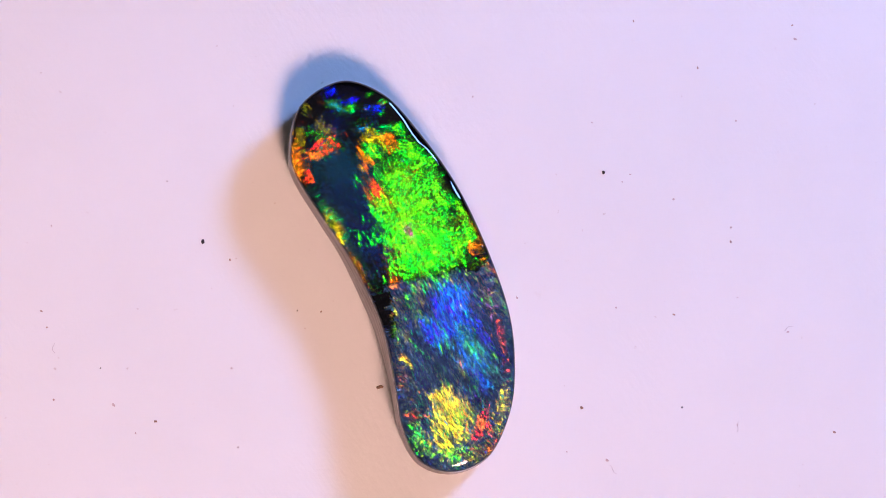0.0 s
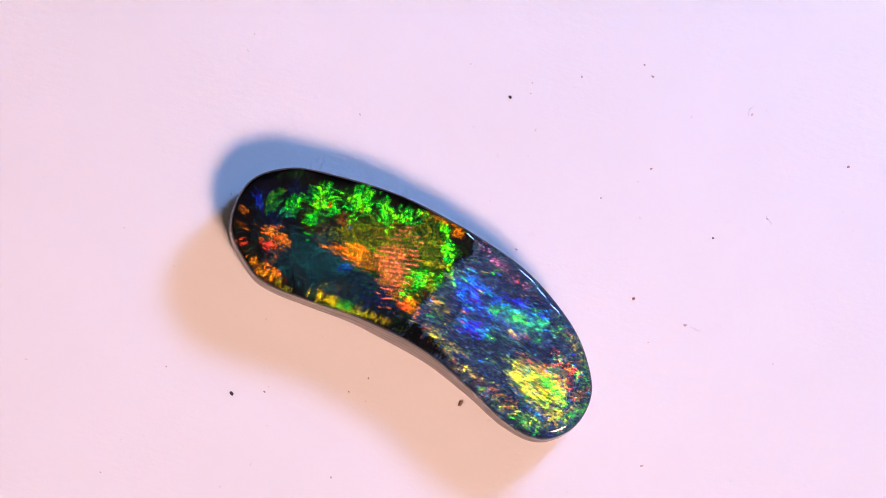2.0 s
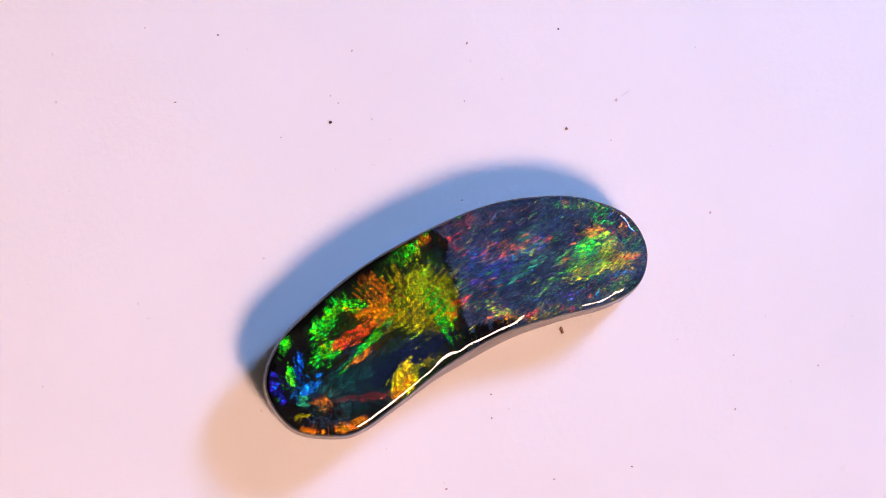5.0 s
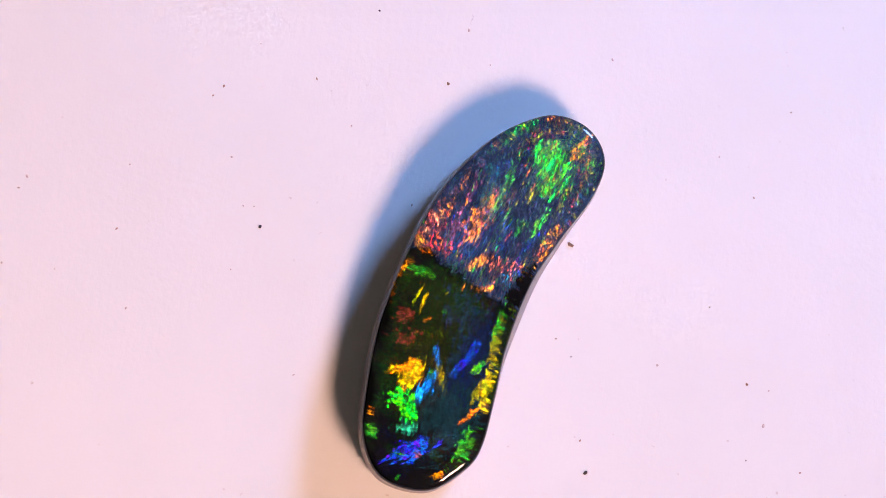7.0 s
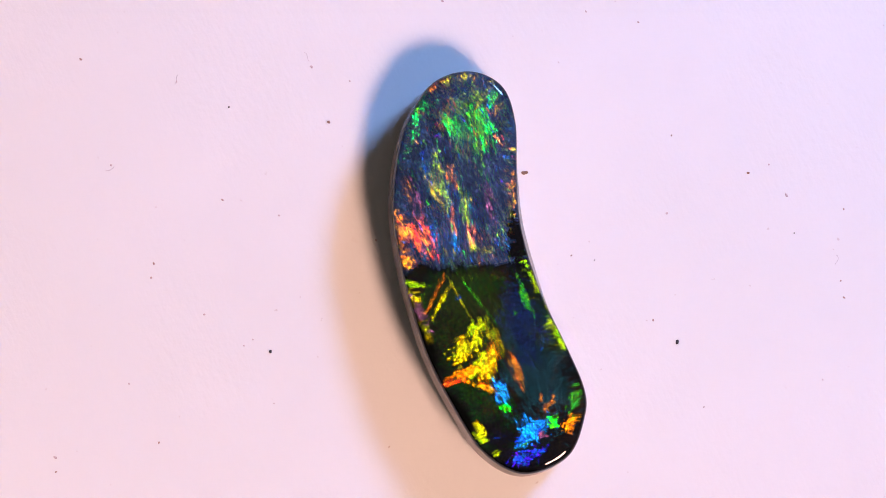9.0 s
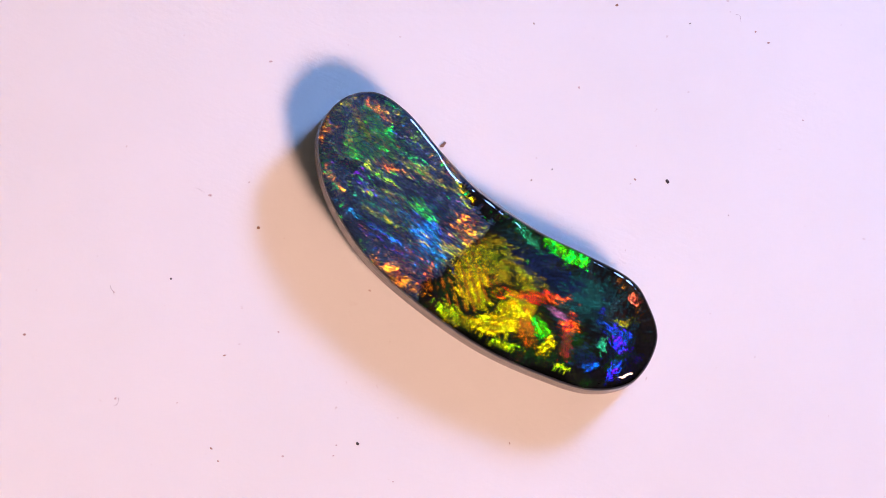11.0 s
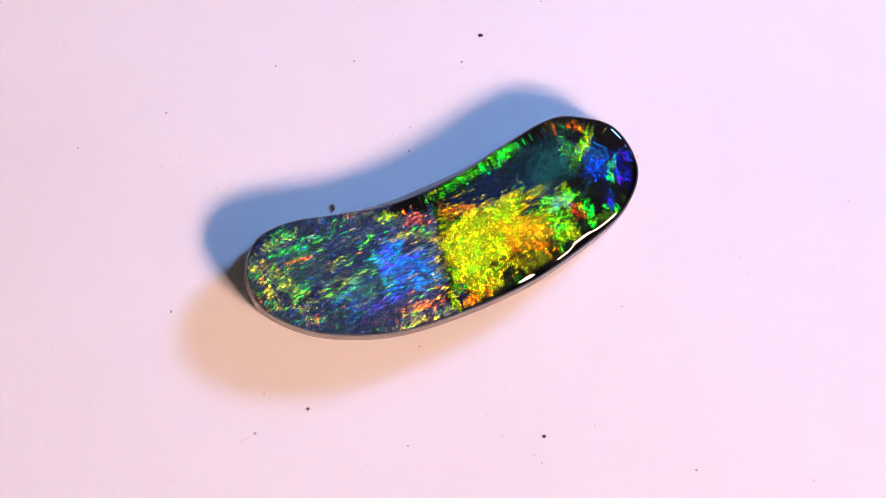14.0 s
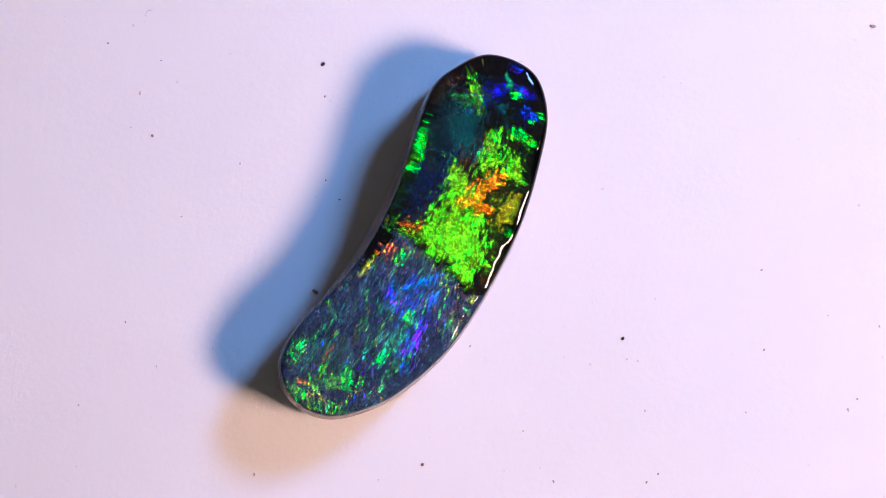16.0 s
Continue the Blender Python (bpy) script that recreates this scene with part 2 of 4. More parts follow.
def spine_point(q):
    """The nearest point of the stone's middle line, in millimetres."""
    s = np.linspace(0, 1, 60)
    x = -4.55 + 4.95 * s + 0.95 * np.sin(math.pi * s)
    y = 5.95 - 12.15 * s
    line = np.stack([x, y], 1)
    return line[np.argmin(((line - q) ** 2).sum(1))]


BODY = {"k": (0.003, 0.003, 0.004), "s": (0.018, 0.031, 0.060), "t": (0.004, 0.010, 0.014), "n": (0.003, 0.005, 0.011)}
FIRE = {"k": (0.002, 0.002, 0.003), "G": (0.006, 1.55, 0.003), "g": (0.02, 0.42, 0.015), "L": (0.15, 1.15, 0.003), "l": (0.42, 1.05, 0.003), "Y": (0.80, 0.98, 0.002), "y": (0.26, 0.36, 0.005),
        "O": (1.10, 0.42, 0.003), "o": (0.38, 0.15, 0.01), "R": (1.05, 0.14, 0.02), "r": (0.12, 0.012, 0.02), "P": (1.15, 0.30, 0.20), "B": (0.003, 0.21, 1.45), "b": (0.003, 0.05, 0.66),
        "d": (0.006, 0.03, 1.15), "C": (0.005, 0.42, 1.9), "t": (0.003, 0.022, 0.035), "T": (0.004, 0.07, 0.09), "n": (0.003, 0.012, 0.07), "s": (0.014, 0.038, 0.11),
        "v": (0.11, 0.17, 0.004), "m": (0.24, 0.10, 0.34), "e": (0.02, 0.50, 0.30)}
FIRE_GAIN = 0.053

# patches of colour in each layer of flakes: centre and radii in mm, turn in degrees, colour
FLASH_0A = (
    (-4.59, 4.15, 1.43, 0.81, -54, "T"), (-4.52, 2.92, 1.08, 0.59, -54, "t"), (-1.36, 1.42, 1.67, 1.18, -64, "L"), (0.14, 1.01, 1.18, 0.69, -74, "L"),
    (-1.50, 0.32, 1.08, 0.57, 26, "L"), (-2.67, 2.58, 0.94, 0.34, -24, "L"), (-2.68, 4.36, 0.74, 0.54, -74, "L"), (-1.72, 4.91, 0.69, 0.44, -4, "L"),
    (-3.37, 5.12, 0.39, 0.27, 86, "L"), (-0.45, 3.47, 0.74, 0.34, -64, "y"), (-1.85, 3.37, 0.94, 0.34, 86, "O"), (-1.37, 2.75, 0.64, 0.22, 36, "O"),
    (-2.55, -0.16, 0.54, 0.25, 36, "o"), (-2.27, -0.50, 0.34, 0.12, 36, "L"),
)
FLASH_0B = (
    (-2.58, 6.08, 0.54, 0.25, 26, "G"), (-2.83, 6.84, 0.15, 0.12, 56, "G"), (-2.79, 7.35, 0.12, 0.10, 56, "G"), (-5.36, 5.70, 0.67, 0.20, -24, "L"),
    (-5.16, 5.27, 0.54, 0.22, 36, "g"), (-5.03, 2.37, 0.94, 0.27, -54, "G"), (-4.58, 1.48, 0.20, 0.15, 56, "G"), (-5.23, 7.70, 0.27, 0.17, 36, "d"),
    (-4.25, 7.38, 0.32, 0.17, 26, "d"), (-4.20, 7.01, 0.22, 0.12, 36, "G"), (-4.75, 7.08, 0.49, 0.12, -24, "e"), (-3.14, 7.05, 0.34, 0.17, -4, "d"),
    (-3.14, 7.94, 0.10, 0.07, 56, "G"), (0.34, 3.10, 0.30, 0.12, -84, "G"),
)
FLASH_0C = (
    (-3.16, -0.64, 0.44, 0.17, -64, "g"), (-2.17, -1.60, 0.37, 0.27, -64, "O"), (-1.69, -1.32, 0.34, 0.25, -74, "G"), (-2.30, -2.69, 0.64, 0.15, -84, "y"),
    (-0.43, -2.75, 0.54, 0.22, -24, "d"), (-0.26, -1.24, 0.81, 0.17, 71, "B"), (0.56, -1.49, 0.39, 0.22, 86, "d"), (0.56, -2.82, 1.08, 0.32, -64, "d"),
    (1.52, -3.15, 1.08, 0.32, -69, "d"), (0.97, -3.53, 1.18, 0.37, -69, "e"), (0.55, -2.66, 0.30, 0.17, -74, "G"), (1.28, -4.62, 0.39, 0.17, -84, "G"),
    (2.20, -3.90, 0.44, 0.22, -74, "b"),
)
FLASH_0D = (
    (0.37, -6.22, 0.64, 0.44, -64, "k"), (0.91, -6.29, 0.39, 0.17, -24, "G"), (0.06, -6.90, 0.59, 0.12, -64, "L"), (-1.16, -7.41, 0.59, 0.27, -64, "L"),
    (0.17, -7.85, 0.69, 0.17, 36, "L"), (0.38, -8.43, 0.69, 0.22, 16, "L"), (-0.07, -7.99, 0.22, 0.12, 36, "O"), (1.26, -7.98, 1.08, 0.22, 36, "L"),
    (1.08, -6.69, 0.79, 0.30, 46, "G"), (-0.39, -4.25, 0.44, 0.15, -74, "g"), (1.68, -0.01, 0.30, 0.15, -84, "y"), (0.48, 0.19, 0.25, 0.10, 56, "L"),
    (1.92, -1.65, 0.59, 0.17, -74, "g"), (-1.33, -5.68, 0.74, 0.17, -74, "g"),
)
FLASH_0E = (
    (0.29, -4.11, 0.99, 0.15, -69, "e"), (0.16, -5.20, 0.99, 0.15, -69, "s"), (0.56, -1.93, 0.99, 0.15, -69, "s"), (2.00, -4.65, 0.99, 0.15, -74, "g"),
)
FLASH_1A = (
    (-1.43, 1.45, 1.92, 1.58, -61, "Y"), (-2.44, 2.29, 1.77, 0.69, -61, "Y"), (-1.78, 3.64, 1.03, 0.69, -61, "Y"), (-0.89, 0.41, 1.03, 0.74, 19, "Y"),
    (0.35, 1.23, 1.08, 0.44, 79, "Y"), (1.18, 1.24, 0.84, 0.17, -61, "O"), (-1.80, 5.27, 0.69, 0.37, 69, "l"), (-1.92, 4.50, 0.54, 0.30, 69, "G"),
    (-3.32, 5.10, 0.44, 0.20, 19, "l"), (-3.21, 3.17, 0.84, 0.17, -61, "l"), (-3.03, 3.95, 0.94, 0.27, -61, "s"), (-2.61, 5.64, 0.39, 0.30, 79, "R"),
    (-1.87, 4.50, 0.30, 0.20, -81, "r"), (-1.17, 3.74, 0.69, 0.20, 79, "O"), (-2.59, 0.27, 0.69, 0.15, -81, "O"),
)
FLASH_1B = (
    (1.21, 0.57, 0.42, 0.27, 19, "n"), (-3.80, 0.33, 1.18, 0.22, -56, "G"), (-5.13, 2.17, 0.59, 0.17, -56, "G"), (-3.33, -0.72, 0.30, 0.10, -61, "Y"),
    (-4.67, 4.44, 1.53, 0.69, -71, "T"), (-3.78, 2.08, 1.28, 0.32, -66, "t"), (-5.53, 5.86, 0.44, 0.17, -21, "Y"), (-6.36, 5.55, 0.44, 0.17, 79, "O"),
    (-6.30, 4.44, 0.27, 0.15, 29, "o"), (-5.13, 6.50, 0.54, 0.37, 39, "B"), (-4.72, 7.06, 0.37, 0.17, 19, "e"), (-5.17, 7.50, 0.32, 0.25, 39, "d"),
    (-3.46, 7.01, 0.54, 0.44, -81, "n"), (-2.24, 1.82, 1.48, 0.49, -61, "Y"),
)
FLASH_1C = (
    (0.09, -1.80, 1.23, 0.81, 79, "B"), (-0.76, -2.68, 0.89, 0.54, -41, "B"), (0.90, -2.17, 0.59, 0.30, -61, "B"), (-0.44, -3.13, 0.59, 0.22, -41, "C"),
    (1.70, -4.03, 0.44, 0.22, -11, "b"), (1.29, -4.59, 0.39, 0.15, -41, "b"), (-1.11, -3.61, 0.39, 0.17, -51, "G"), (-0.16, -4.83, 0.74, 0.17, -41, "l"),
    (0.41, -3.74, 0.74, 0.20, -41, "e"), (0.28, -6.00, 0.59, 0.30, -61, "k"), (-0.25, -6.58, 0.54, 0.12, -71, "O"), (-0.70, -6.90, 0.79, 0.12, -71, "G"),
    (-1.13, -7.34, 1.08, 0.17, -61, "l"),
)
FLASH_1D = (
    (0.38, -8.17, 0.76, 0.22, 39, "Y"), (0.27, -7.49, 0.84, 0.27, 49, "y"), (0.92, -6.89, 0.89, 0.37, 59, "l"), (1.28, -7.58, 0.59, 0.17, 39, "Y"),
    (2.24, -5.81, 0.39, 0.17, -81, "O"), (-2.15, -1.53, 0.54, 0.27, 89, "R"), (-2.16, -2.53, 0.54, 0.22, 79, "l"), (-1.49, -2.05, 0.84, 0.20, -71, "y"),
    (-2.39, -4.19, 0.39, 0.10, -61, "O"), (-1.83, -5.34, 0.34, 0.15, -51, "b"), (-1.52, -1.06, 0.54, 0.20, -81, "y"), (1.60, -1.06, 1.18, 0.25, -71, "O"),
    (1.38, 0.27, 0.49, 0.17, 19, "l"), (2.33, -1.44, 0.79, 0.12, -71, "Y"), (-1.30, -5.51, 1.53, 0.15, -51, "g"),
)
FLASH_1E = (
    (0.81, -4.67, 1.53, 0.12, -51, "l"), (1.21, -5.60, 1.08, 0.15, -51, "y"), (1.58, -3.30, 1.08, 0.12, -61, "s"), (1.85, -6.49, 0.74, 0.12, 59, "y"),
)
FLASH_2A = (
    (-1.62, 0.49, 1.33, 1.13, -10, "y"), (-0.64, 0.66, 1.43, 0.79, 85, "Y"), (-1.39, 2.92, 1.18, 0.79, 10, "Y"), (-0.25, 2.89, 1.33, 0.32, -35, "Y"),
    (-0.29, 3.82, 0.79, 0.15, -45, "l"), (0.85, 1.57, 0.69, 0.27, -70, "l"), (-2.70, 2.95, 1.18, 0.27, -35, "R"), (-3.18, 4.00, 0.54, 0.17, -70, "m"),
    (-2.22, 4.31, 0.49, 0.27, 90, "G"), (-1.89, 5.06, 0.49, 0.22, 20, "Y"), (-1.64, 3.99, 0.64, 0.34, 70, "o"), (-3.41, 4.77, 0.39, 0.30, -80, "R"),
    (-2.82, 5.41, 0.54, 0.22, 50, "r"), (-2.88, 2.01, 0.84, 0.42, -80, "y"), (-2.14, 6.13, 0.34, 0.10, -50, "l"),
)
FLASH_2B = (
    (-4.73, 1.92, 0.94, 0.32, -65, "G"), (-5.29, 2.59, 0.34, 0.20, -60, "G"), (-3.74, 0.34, 0.84, 0.17, -80, "e"), (-4.62, 4.10, 1.03, 0.69, -50, "T"),
    (-3.70, 2.30, 1.53, 0.42, -55, "n"), (-3.08, -0.07, 1.03, 0.32, -70, "t"), (-4.79, 5.08, 0.49, 0.10, 50, "b"), (-4.93, 6.40, 0.67, 0.42, 90, "d"),
    (-4.13, 7.38, 0.47, 0.20, 20, "d"), (-3.24, 6.76, 0.37, 0.12, -20, "B"), (-3.18, 6.23, 0.54, 0.44, -50, "n"), (-4.15, 6.24, 0.37, 0.17, 50, "e"),
    (-5.42, 5.84, 0.27, 0.15, -50, "y"), (-6.36, 5.23, 0.34, 0.17, -80, "P"),
)
FLASH_2C = (
    (-0.50, -6.25, 0.54, 0.32, 70, "G"), (-0.57, -6.95, 1.08, 0.30, 90, "g"), (0.96, -6.47, 0.34, 0.12, -80, "G"), (0.71, -7.32, 0.54, 0.12, 60, "l"),
    (0.36, -8.57, 0.59, 0.15, 0, "Y"), (1.42, -8.17, 0.67, 0.17, 50, "O"), (1.79, -7.39, 0.54, 0.10, 60, "o"), (-0.97, -7.44, 0.79, 0.17, -70, "O"),
    (-1.49, -7.39, 0.74, 0.10, -70, "g"), (-1.69, -5.80, 0.69, 0.20, -70, "l"), (-1.83, -5.43, 0.39, 0.10, -70, "b"), (-2.36, -4.02, 0.54, 0.12, -75, "O"),
    (-2.22, -2.57, 0.69, 0.17, 90, "Y"), (-1.59, -1.09, 0.64, 0.42, -80, "O"),
)
FLASH_2D = (
    (0.73, -4.27, 1.08, 0.17, -50, "l"), (-0.35, -2.77, 0.69, 0.30, -70, "G"), (0.16, -1.65, 0.99, 0.64, 80, "C"), (0.36, -2.66, 0.79, 0.22, -80, "C"),
    (1.52, -4.26, 0.84, 0.10, -60, "e"), (1.87, -3.33, 1.33, 0.12, -65, "C"), (0.38, -6.16, 0.79, 0.32, -70, "k"), (1.77, -1.66, 0.94, 0.20, -70, "s"),
    (1.94, -0.72, 1.18, 0.30, -60, "O"), (0.86, -0.18, 0.49, 0.17, 50, "O"), (-1.19, -4.27, 1.53, 0.20, -60, "y"), (-0.18, -5.03, 0.79, 0.12, -50, "O"),
    (1.27, -5.11, 1.53, 0.15, -65, "b"), (2.34, -5.81, 0.84, 0.15, -80, "o"), (1.49, -3.64, 0.84, 0.10, -60, "l"),
)
FLASH_2E = (
    (-6.27, 4.34, 0.30, 0.10, -70, "o"), (-2.21, -3.35, 0.49, 0.15, 90, "l"), (0.09, -7.36, 0.74, 0.12, 90, "y"), (-1.10, -5.15, 0.99, 0.12, -65, "g"),
    (0.48, -5.12, 0.99, 0.12, -65, "l"), (3.25, -5.37, 0.74, 0.12, 90, "y"), (1.94, -2.64, 0.99, 0.12, -65, "b"),
)
FLASH_3A = (
    (-0.45, -6.34, 0.89, 0.57, -63, "G"), (-0.60, -7.23, 0.79, 0.17, 67, "G"), (0.86, -6.31, 0.39, 0.22, -53, "G"), (2.31, -6.64, 0.79, 0.20, 82, "G"),
    (2.31, -5.52, 0.30, 0.17, 77, "G"), (0.77, -8.37, 0.79, 0.12, 22, "Y"), (1.61, -8.09, 0.54, 0.12, 42, "O"), (-0.52, -7.97, 0.79, 0.12, 67, "y"),
    (-1.09, -7.29, 0.34, 0.12, 67, "O"), (-1.49, -5.96, 0.39, 0.20, -53, "P"), (0.86, -3.70, 1.08, 0.27, -68, "l"), (1.06, -3.30, 0.69, 0.17, -53, "Y"),
    (0.41, -4.12, 0.54, 0.22, -68, "O"), (-0.37, -2.72, 0.84, 0.17, -68, "l"), (0.04, -1.93, 0.67, 0.12, -73, "O"),
)
FLASH_3B = (
    (1.69, -4.47, 0.84, 0.12, -73, "b"), (2.17, -3.17, 0.69, 0.20, -73, "o"), (2.28, -1.37, 0.84, 0.27, -73, "O"), (1.33, -1.28, 0.84, 0.49, -63, "R"),
    (0.86, -1.53, 0.32, 0.17, -73, "B"), (1.10, -0.81, 0.25, 0.17, -73, "m"), (1.89, -0.10, 0.47, 0.22, -3, "O"), (-0.12, -1.20, 0.39, 0.17, -73, "C"),
    (-0.72, -1.77, 0.44, 0.17, -73, "P"), (-1.29, -1.09, 0.54, 0.10, 2, "Y"), (-2.10, -1.68, 0.44, 0.32, -63, "B"), (-1.29, -3.33, 0.84, 0.22, -68, "m"),
    (-2.25, -4.06, 0.79, 0.12, -78, "O"), (-2.30, -3.15, 0.44, 0.12, -78, "y"), (1.71, -2.48, 0.74, 0.20, -73, "m"),
)
FLASH_3C = (
    (-4.32, 3.76, 1.58, 0.94, -63, "t"), (-3.37, 1.89, 1.23, 0.74, -53, "n"), (-4.32, 1.54, 0.74, 0.44, -53, "n"), (0.43, 1.22, 1.03, 0.07, 72, "o"),
    (0.05, 1.30, 0.79, 0.07, 72, "Y"), (-0.54, 0.98, 0.91, 0.05, -53, "y"), (-1.27, 0.90, 1.03, 0.05, -43, "g"), (1.46, 0.84, 0.44, 0.10, -3, "l"),
    (1.26, 1.49, 0.37, 0.10, -53, "Y"), (0.82, 2.13, 0.79, 0.17, -53, "m"), (0.56, 2.84, 0.49, 0.12, -53, "Y"), (-1.56, 2.40, 0.59, 0.22, 57, "l"),
    (-1.29, 3.25, 0.76, 0.32, 47, "Y"),
)
FLASH_3D = (
    (-2.38, 3.74, 0.79, 0.32, 77, "Y"), (-1.87, 4.04, 0.49, 0.25, 57, "l"), (-1.41, 4.34, 0.69, 0.22, 37, "O"), (-2.26, 4.79, 0.69, 0.12, -13, "O"),
    (-1.09, 4.75, 0.54, 0.12, 22, "R"), (-3.04, 4.90, 0.49, 0.22, -63, "C"), (-3.36, 5.55, 0.25, 0.15, 7, "G"), (-3.59, 3.85, 0.54, 0.20, -63, "o"),
    (-4.74, 6.43, 0.91, 0.37, 47, "B"), (-4.48, 6.34, 0.54, 0.30, -53, "C"), (-5.12, 6.51, 0.17, 0.12, 7, "m"), (-4.62, 7.56, 0.67, 0.27, 27, "d"),
    (-5.47, 5.81, 0.25, 0.22, 7, "G"), (-5.11, 5.28, 0.49, 0.10, 57, "o"),
)
FLASH_3E = (
    (-6.23, 5.77, 0.39, 0.20, 67, "O"), (-6.29, 4.77, 0.54, 0.20, 87, "g"), (-2.27, 6.47, 0.54, 0.10, -43, "Y"), (-2.58, 7.05, 0.34, 0.10, -23, "l"),
    (-3.26, 7.59, 0.12, 0.10, 7, "l"), (-3.76, -0.14, 0.94, 0.12, -58, "l"), (-4.99, 1.95, 0.69, 0.12, -53, "l"), (-3.47, 0.64, 0.74, 0.12, -58, "g"),
    (-2.47, 2.74, 0.62, 0.20, -53, "y"),
)
FLASH_4A = (
    (-4.51, 4.24, 1.53, 1.13, -45, "t"), (-3.74, 4.51, 0.74, 0.69, -35, "t"), (-2.08, 0.78, 1.43, 0.94, -35, "n"), (-2.28, 4.34, 0.71, 0.42, -90, "Y"),
    (-1.78, 4.29, 0.54, 0.17, 65, "O"), (-3.08, 4.30, 0.62, 0.22, -75, "C"), (-2.60, 3.04, 0.54, 0.12, -35, "B"), (-3.13, 3.38, 0.52, 0.12, -25, "y"),
    (-1.48, 4.69, 0.22, 0.10, 75, "Y"), (-2.68, 5.40, 0.69, 0.42, 15, "G"), (-3.46, 5.55, 0.37, 0.22, 15, "G"), (-3.47, 2.51, 0.54, 0.17, -85, "d"),
    (-3.30, 1.64, 0.34, 0.17, -75, "b"), (-2.28, 6.66, 0.22, 0.12, -35, "O"),
)
FLASH_4B = (
    (-4.61, 6.58, 1.03, 0.37, 65, "d"), (-4.95, 6.41, 0.49, 0.17, -85, "B"), (-5.00, 6.46, 0.15, 0.12, 45, "m"), (-3.74, 6.07, 0.54, 0.12, 35, "e"),
    (-2.84, 7.14, 0.37, 0.20, -35, "g"), (-4.82, 2.19, 1.03, 0.22, -60, "Y"), (-4.72, 2.65, 0.44, 0.17, -65, "y"), (-5.29, 3.46, 0.67, 0.10, 85, "O"),
    (-3.99, 1.99, 0.30, 0.17, 85, "L"), (-3.68, 0.56, 1.03, 0.17, -55, "y"), (-3.08, -0.24, 0.79, 0.12, -60, "g"), (-6.25, 6.32, 0.34, 0.12, 65, "O"),
    (-6.08, 4.76, 0.79, 0.30, -75, "g"),
)
FLASH_4C = (
    (0.83, 2.67, 0.52, 0.10, -55, "O"), (1.40, 1.31, 0.44, 0.12, -85, "O"), (0.88, 0.96, 0.67, 0.17, 25, "g"), (0.09, 1.74, 0.37, 0.07, -75, "Y"),
    (-0.29, 1.71, 0.32, 0.07, -65, "Y"), (-0.17, 2.70, 0.39, 0.30, 45, "r"), (-0.90, 3.35, 0.54, 0.30, 45, "r"), (0.21, -6.39, 0.99, 0.74, -65, "G"),
    (0.88, -6.70, 0.59, 0.39, 75, "G"), (2.39, -6.64, 0.69, 0.27, 75, "G"), (2.47, -5.50, 0.69, 0.17, 85, "g"), (1.49, -8.02, 0.54, 0.15, 35, "O"),
    (-0.13, -7.97, 0.67, 0.22, -85, "O"), (-1.01, -7.27, 0.94, 0.17, -60, "o"),
)
FLASH_4D = (
    (0.72, -3.93, 1.08, 0.20, -65, "L"), (0.68, -2.67, 1.18, 0.32, -70, "O"), (0.65, -2.01, 0.79, 0.39, -75, "O"), (2.09, -1.15, 0.84, 0.32, -75, "P"),
    (1.66, 0.00, 0.59, 0.25, 15, "O"), (1.14, -0.52, 0.54, 0.27, 25, "R"), (1.06, -1.31, 0.59, 0.17, -75, "m"), (1.85, -3.14, 1.08, 0.17, -70, "m"),
    (-0.68, -1.31, 0.64, 0.17, 65, "O"), (-1.37, -1.66, 0.39, 0.30, -75, "P"), (-1.64, -0.53, 0.49, 0.12, 45, "O"), (-1.89, -2.36, 0.49, 0.25, -75, "P"),
    (-2.12, -2.14, 0.20, 0.15, 45, "b"), (-2.15, -3.85, 0.94, 0.27, -75, "O"),
)
FLASH_4E = (
    (-1.26, -4.29, 0.69, 0.17, -75, "L"), (-0.85, -3.58, 0.39, 0.22, -75, "g"), (0.03, -4.81, 0.30, 0.17, -75, "y"), (1.61, -6.73, 1.08, 0.12, 75, "y"),
    (1.26, -7.44, 1.03, 0.10, 45, "o"), (2.46, -3.40, 1.28, 0.22, -75, "s"), (2.11, -2.35, 0.99, 0.15, -70, "o"), (1.25, -4.98, 1.11, 0.15, -65, "g"),
    (1.42, -4.10, 0.99, 0.12, -70, "s"), (-1.19, -5.69, 0.74, 0.15, -70, "y"), (-1.72, -3.06, 0.74, 0.15, -75, "b"),
)
FLASH_5A = (
    (-4.45, 4.85, 1.53, 0.59, -57, "T"), (-3.64, 3.52, 1.53, 0.44, -77, "t"), (-3.20, 1.61, 1.28, 0.27, -77, "n"), (-4.51, 7.85, 0.59, 0.32, 43, "d"),
    (-4.22, 7.16, 0.44, 0.22, 3, "G"), (-4.71, 6.55, 0.57, 0.32, -57, "C"), (-3.75, 6.77, 0.47, 0.17, -7, "B"), (-5.25, 6.72, 0.32, 0.22, 83, "e"),
    (-2.76, 7.37, 0.37, 0.15, -27, "G"), (-3.24, 5.63, 0.62, 0.42, -77, "G"), (-2.26, 5.73, 0.42, 0.32, -47, "G"), (-1.61, 5.12, 0.67, 0.37, -47, "G"),
    (-1.18, 4.34, 0.67, 0.27, 83, "G"), (-1.32, 3.30, 0.67, 0.25, -57, "o"),
)
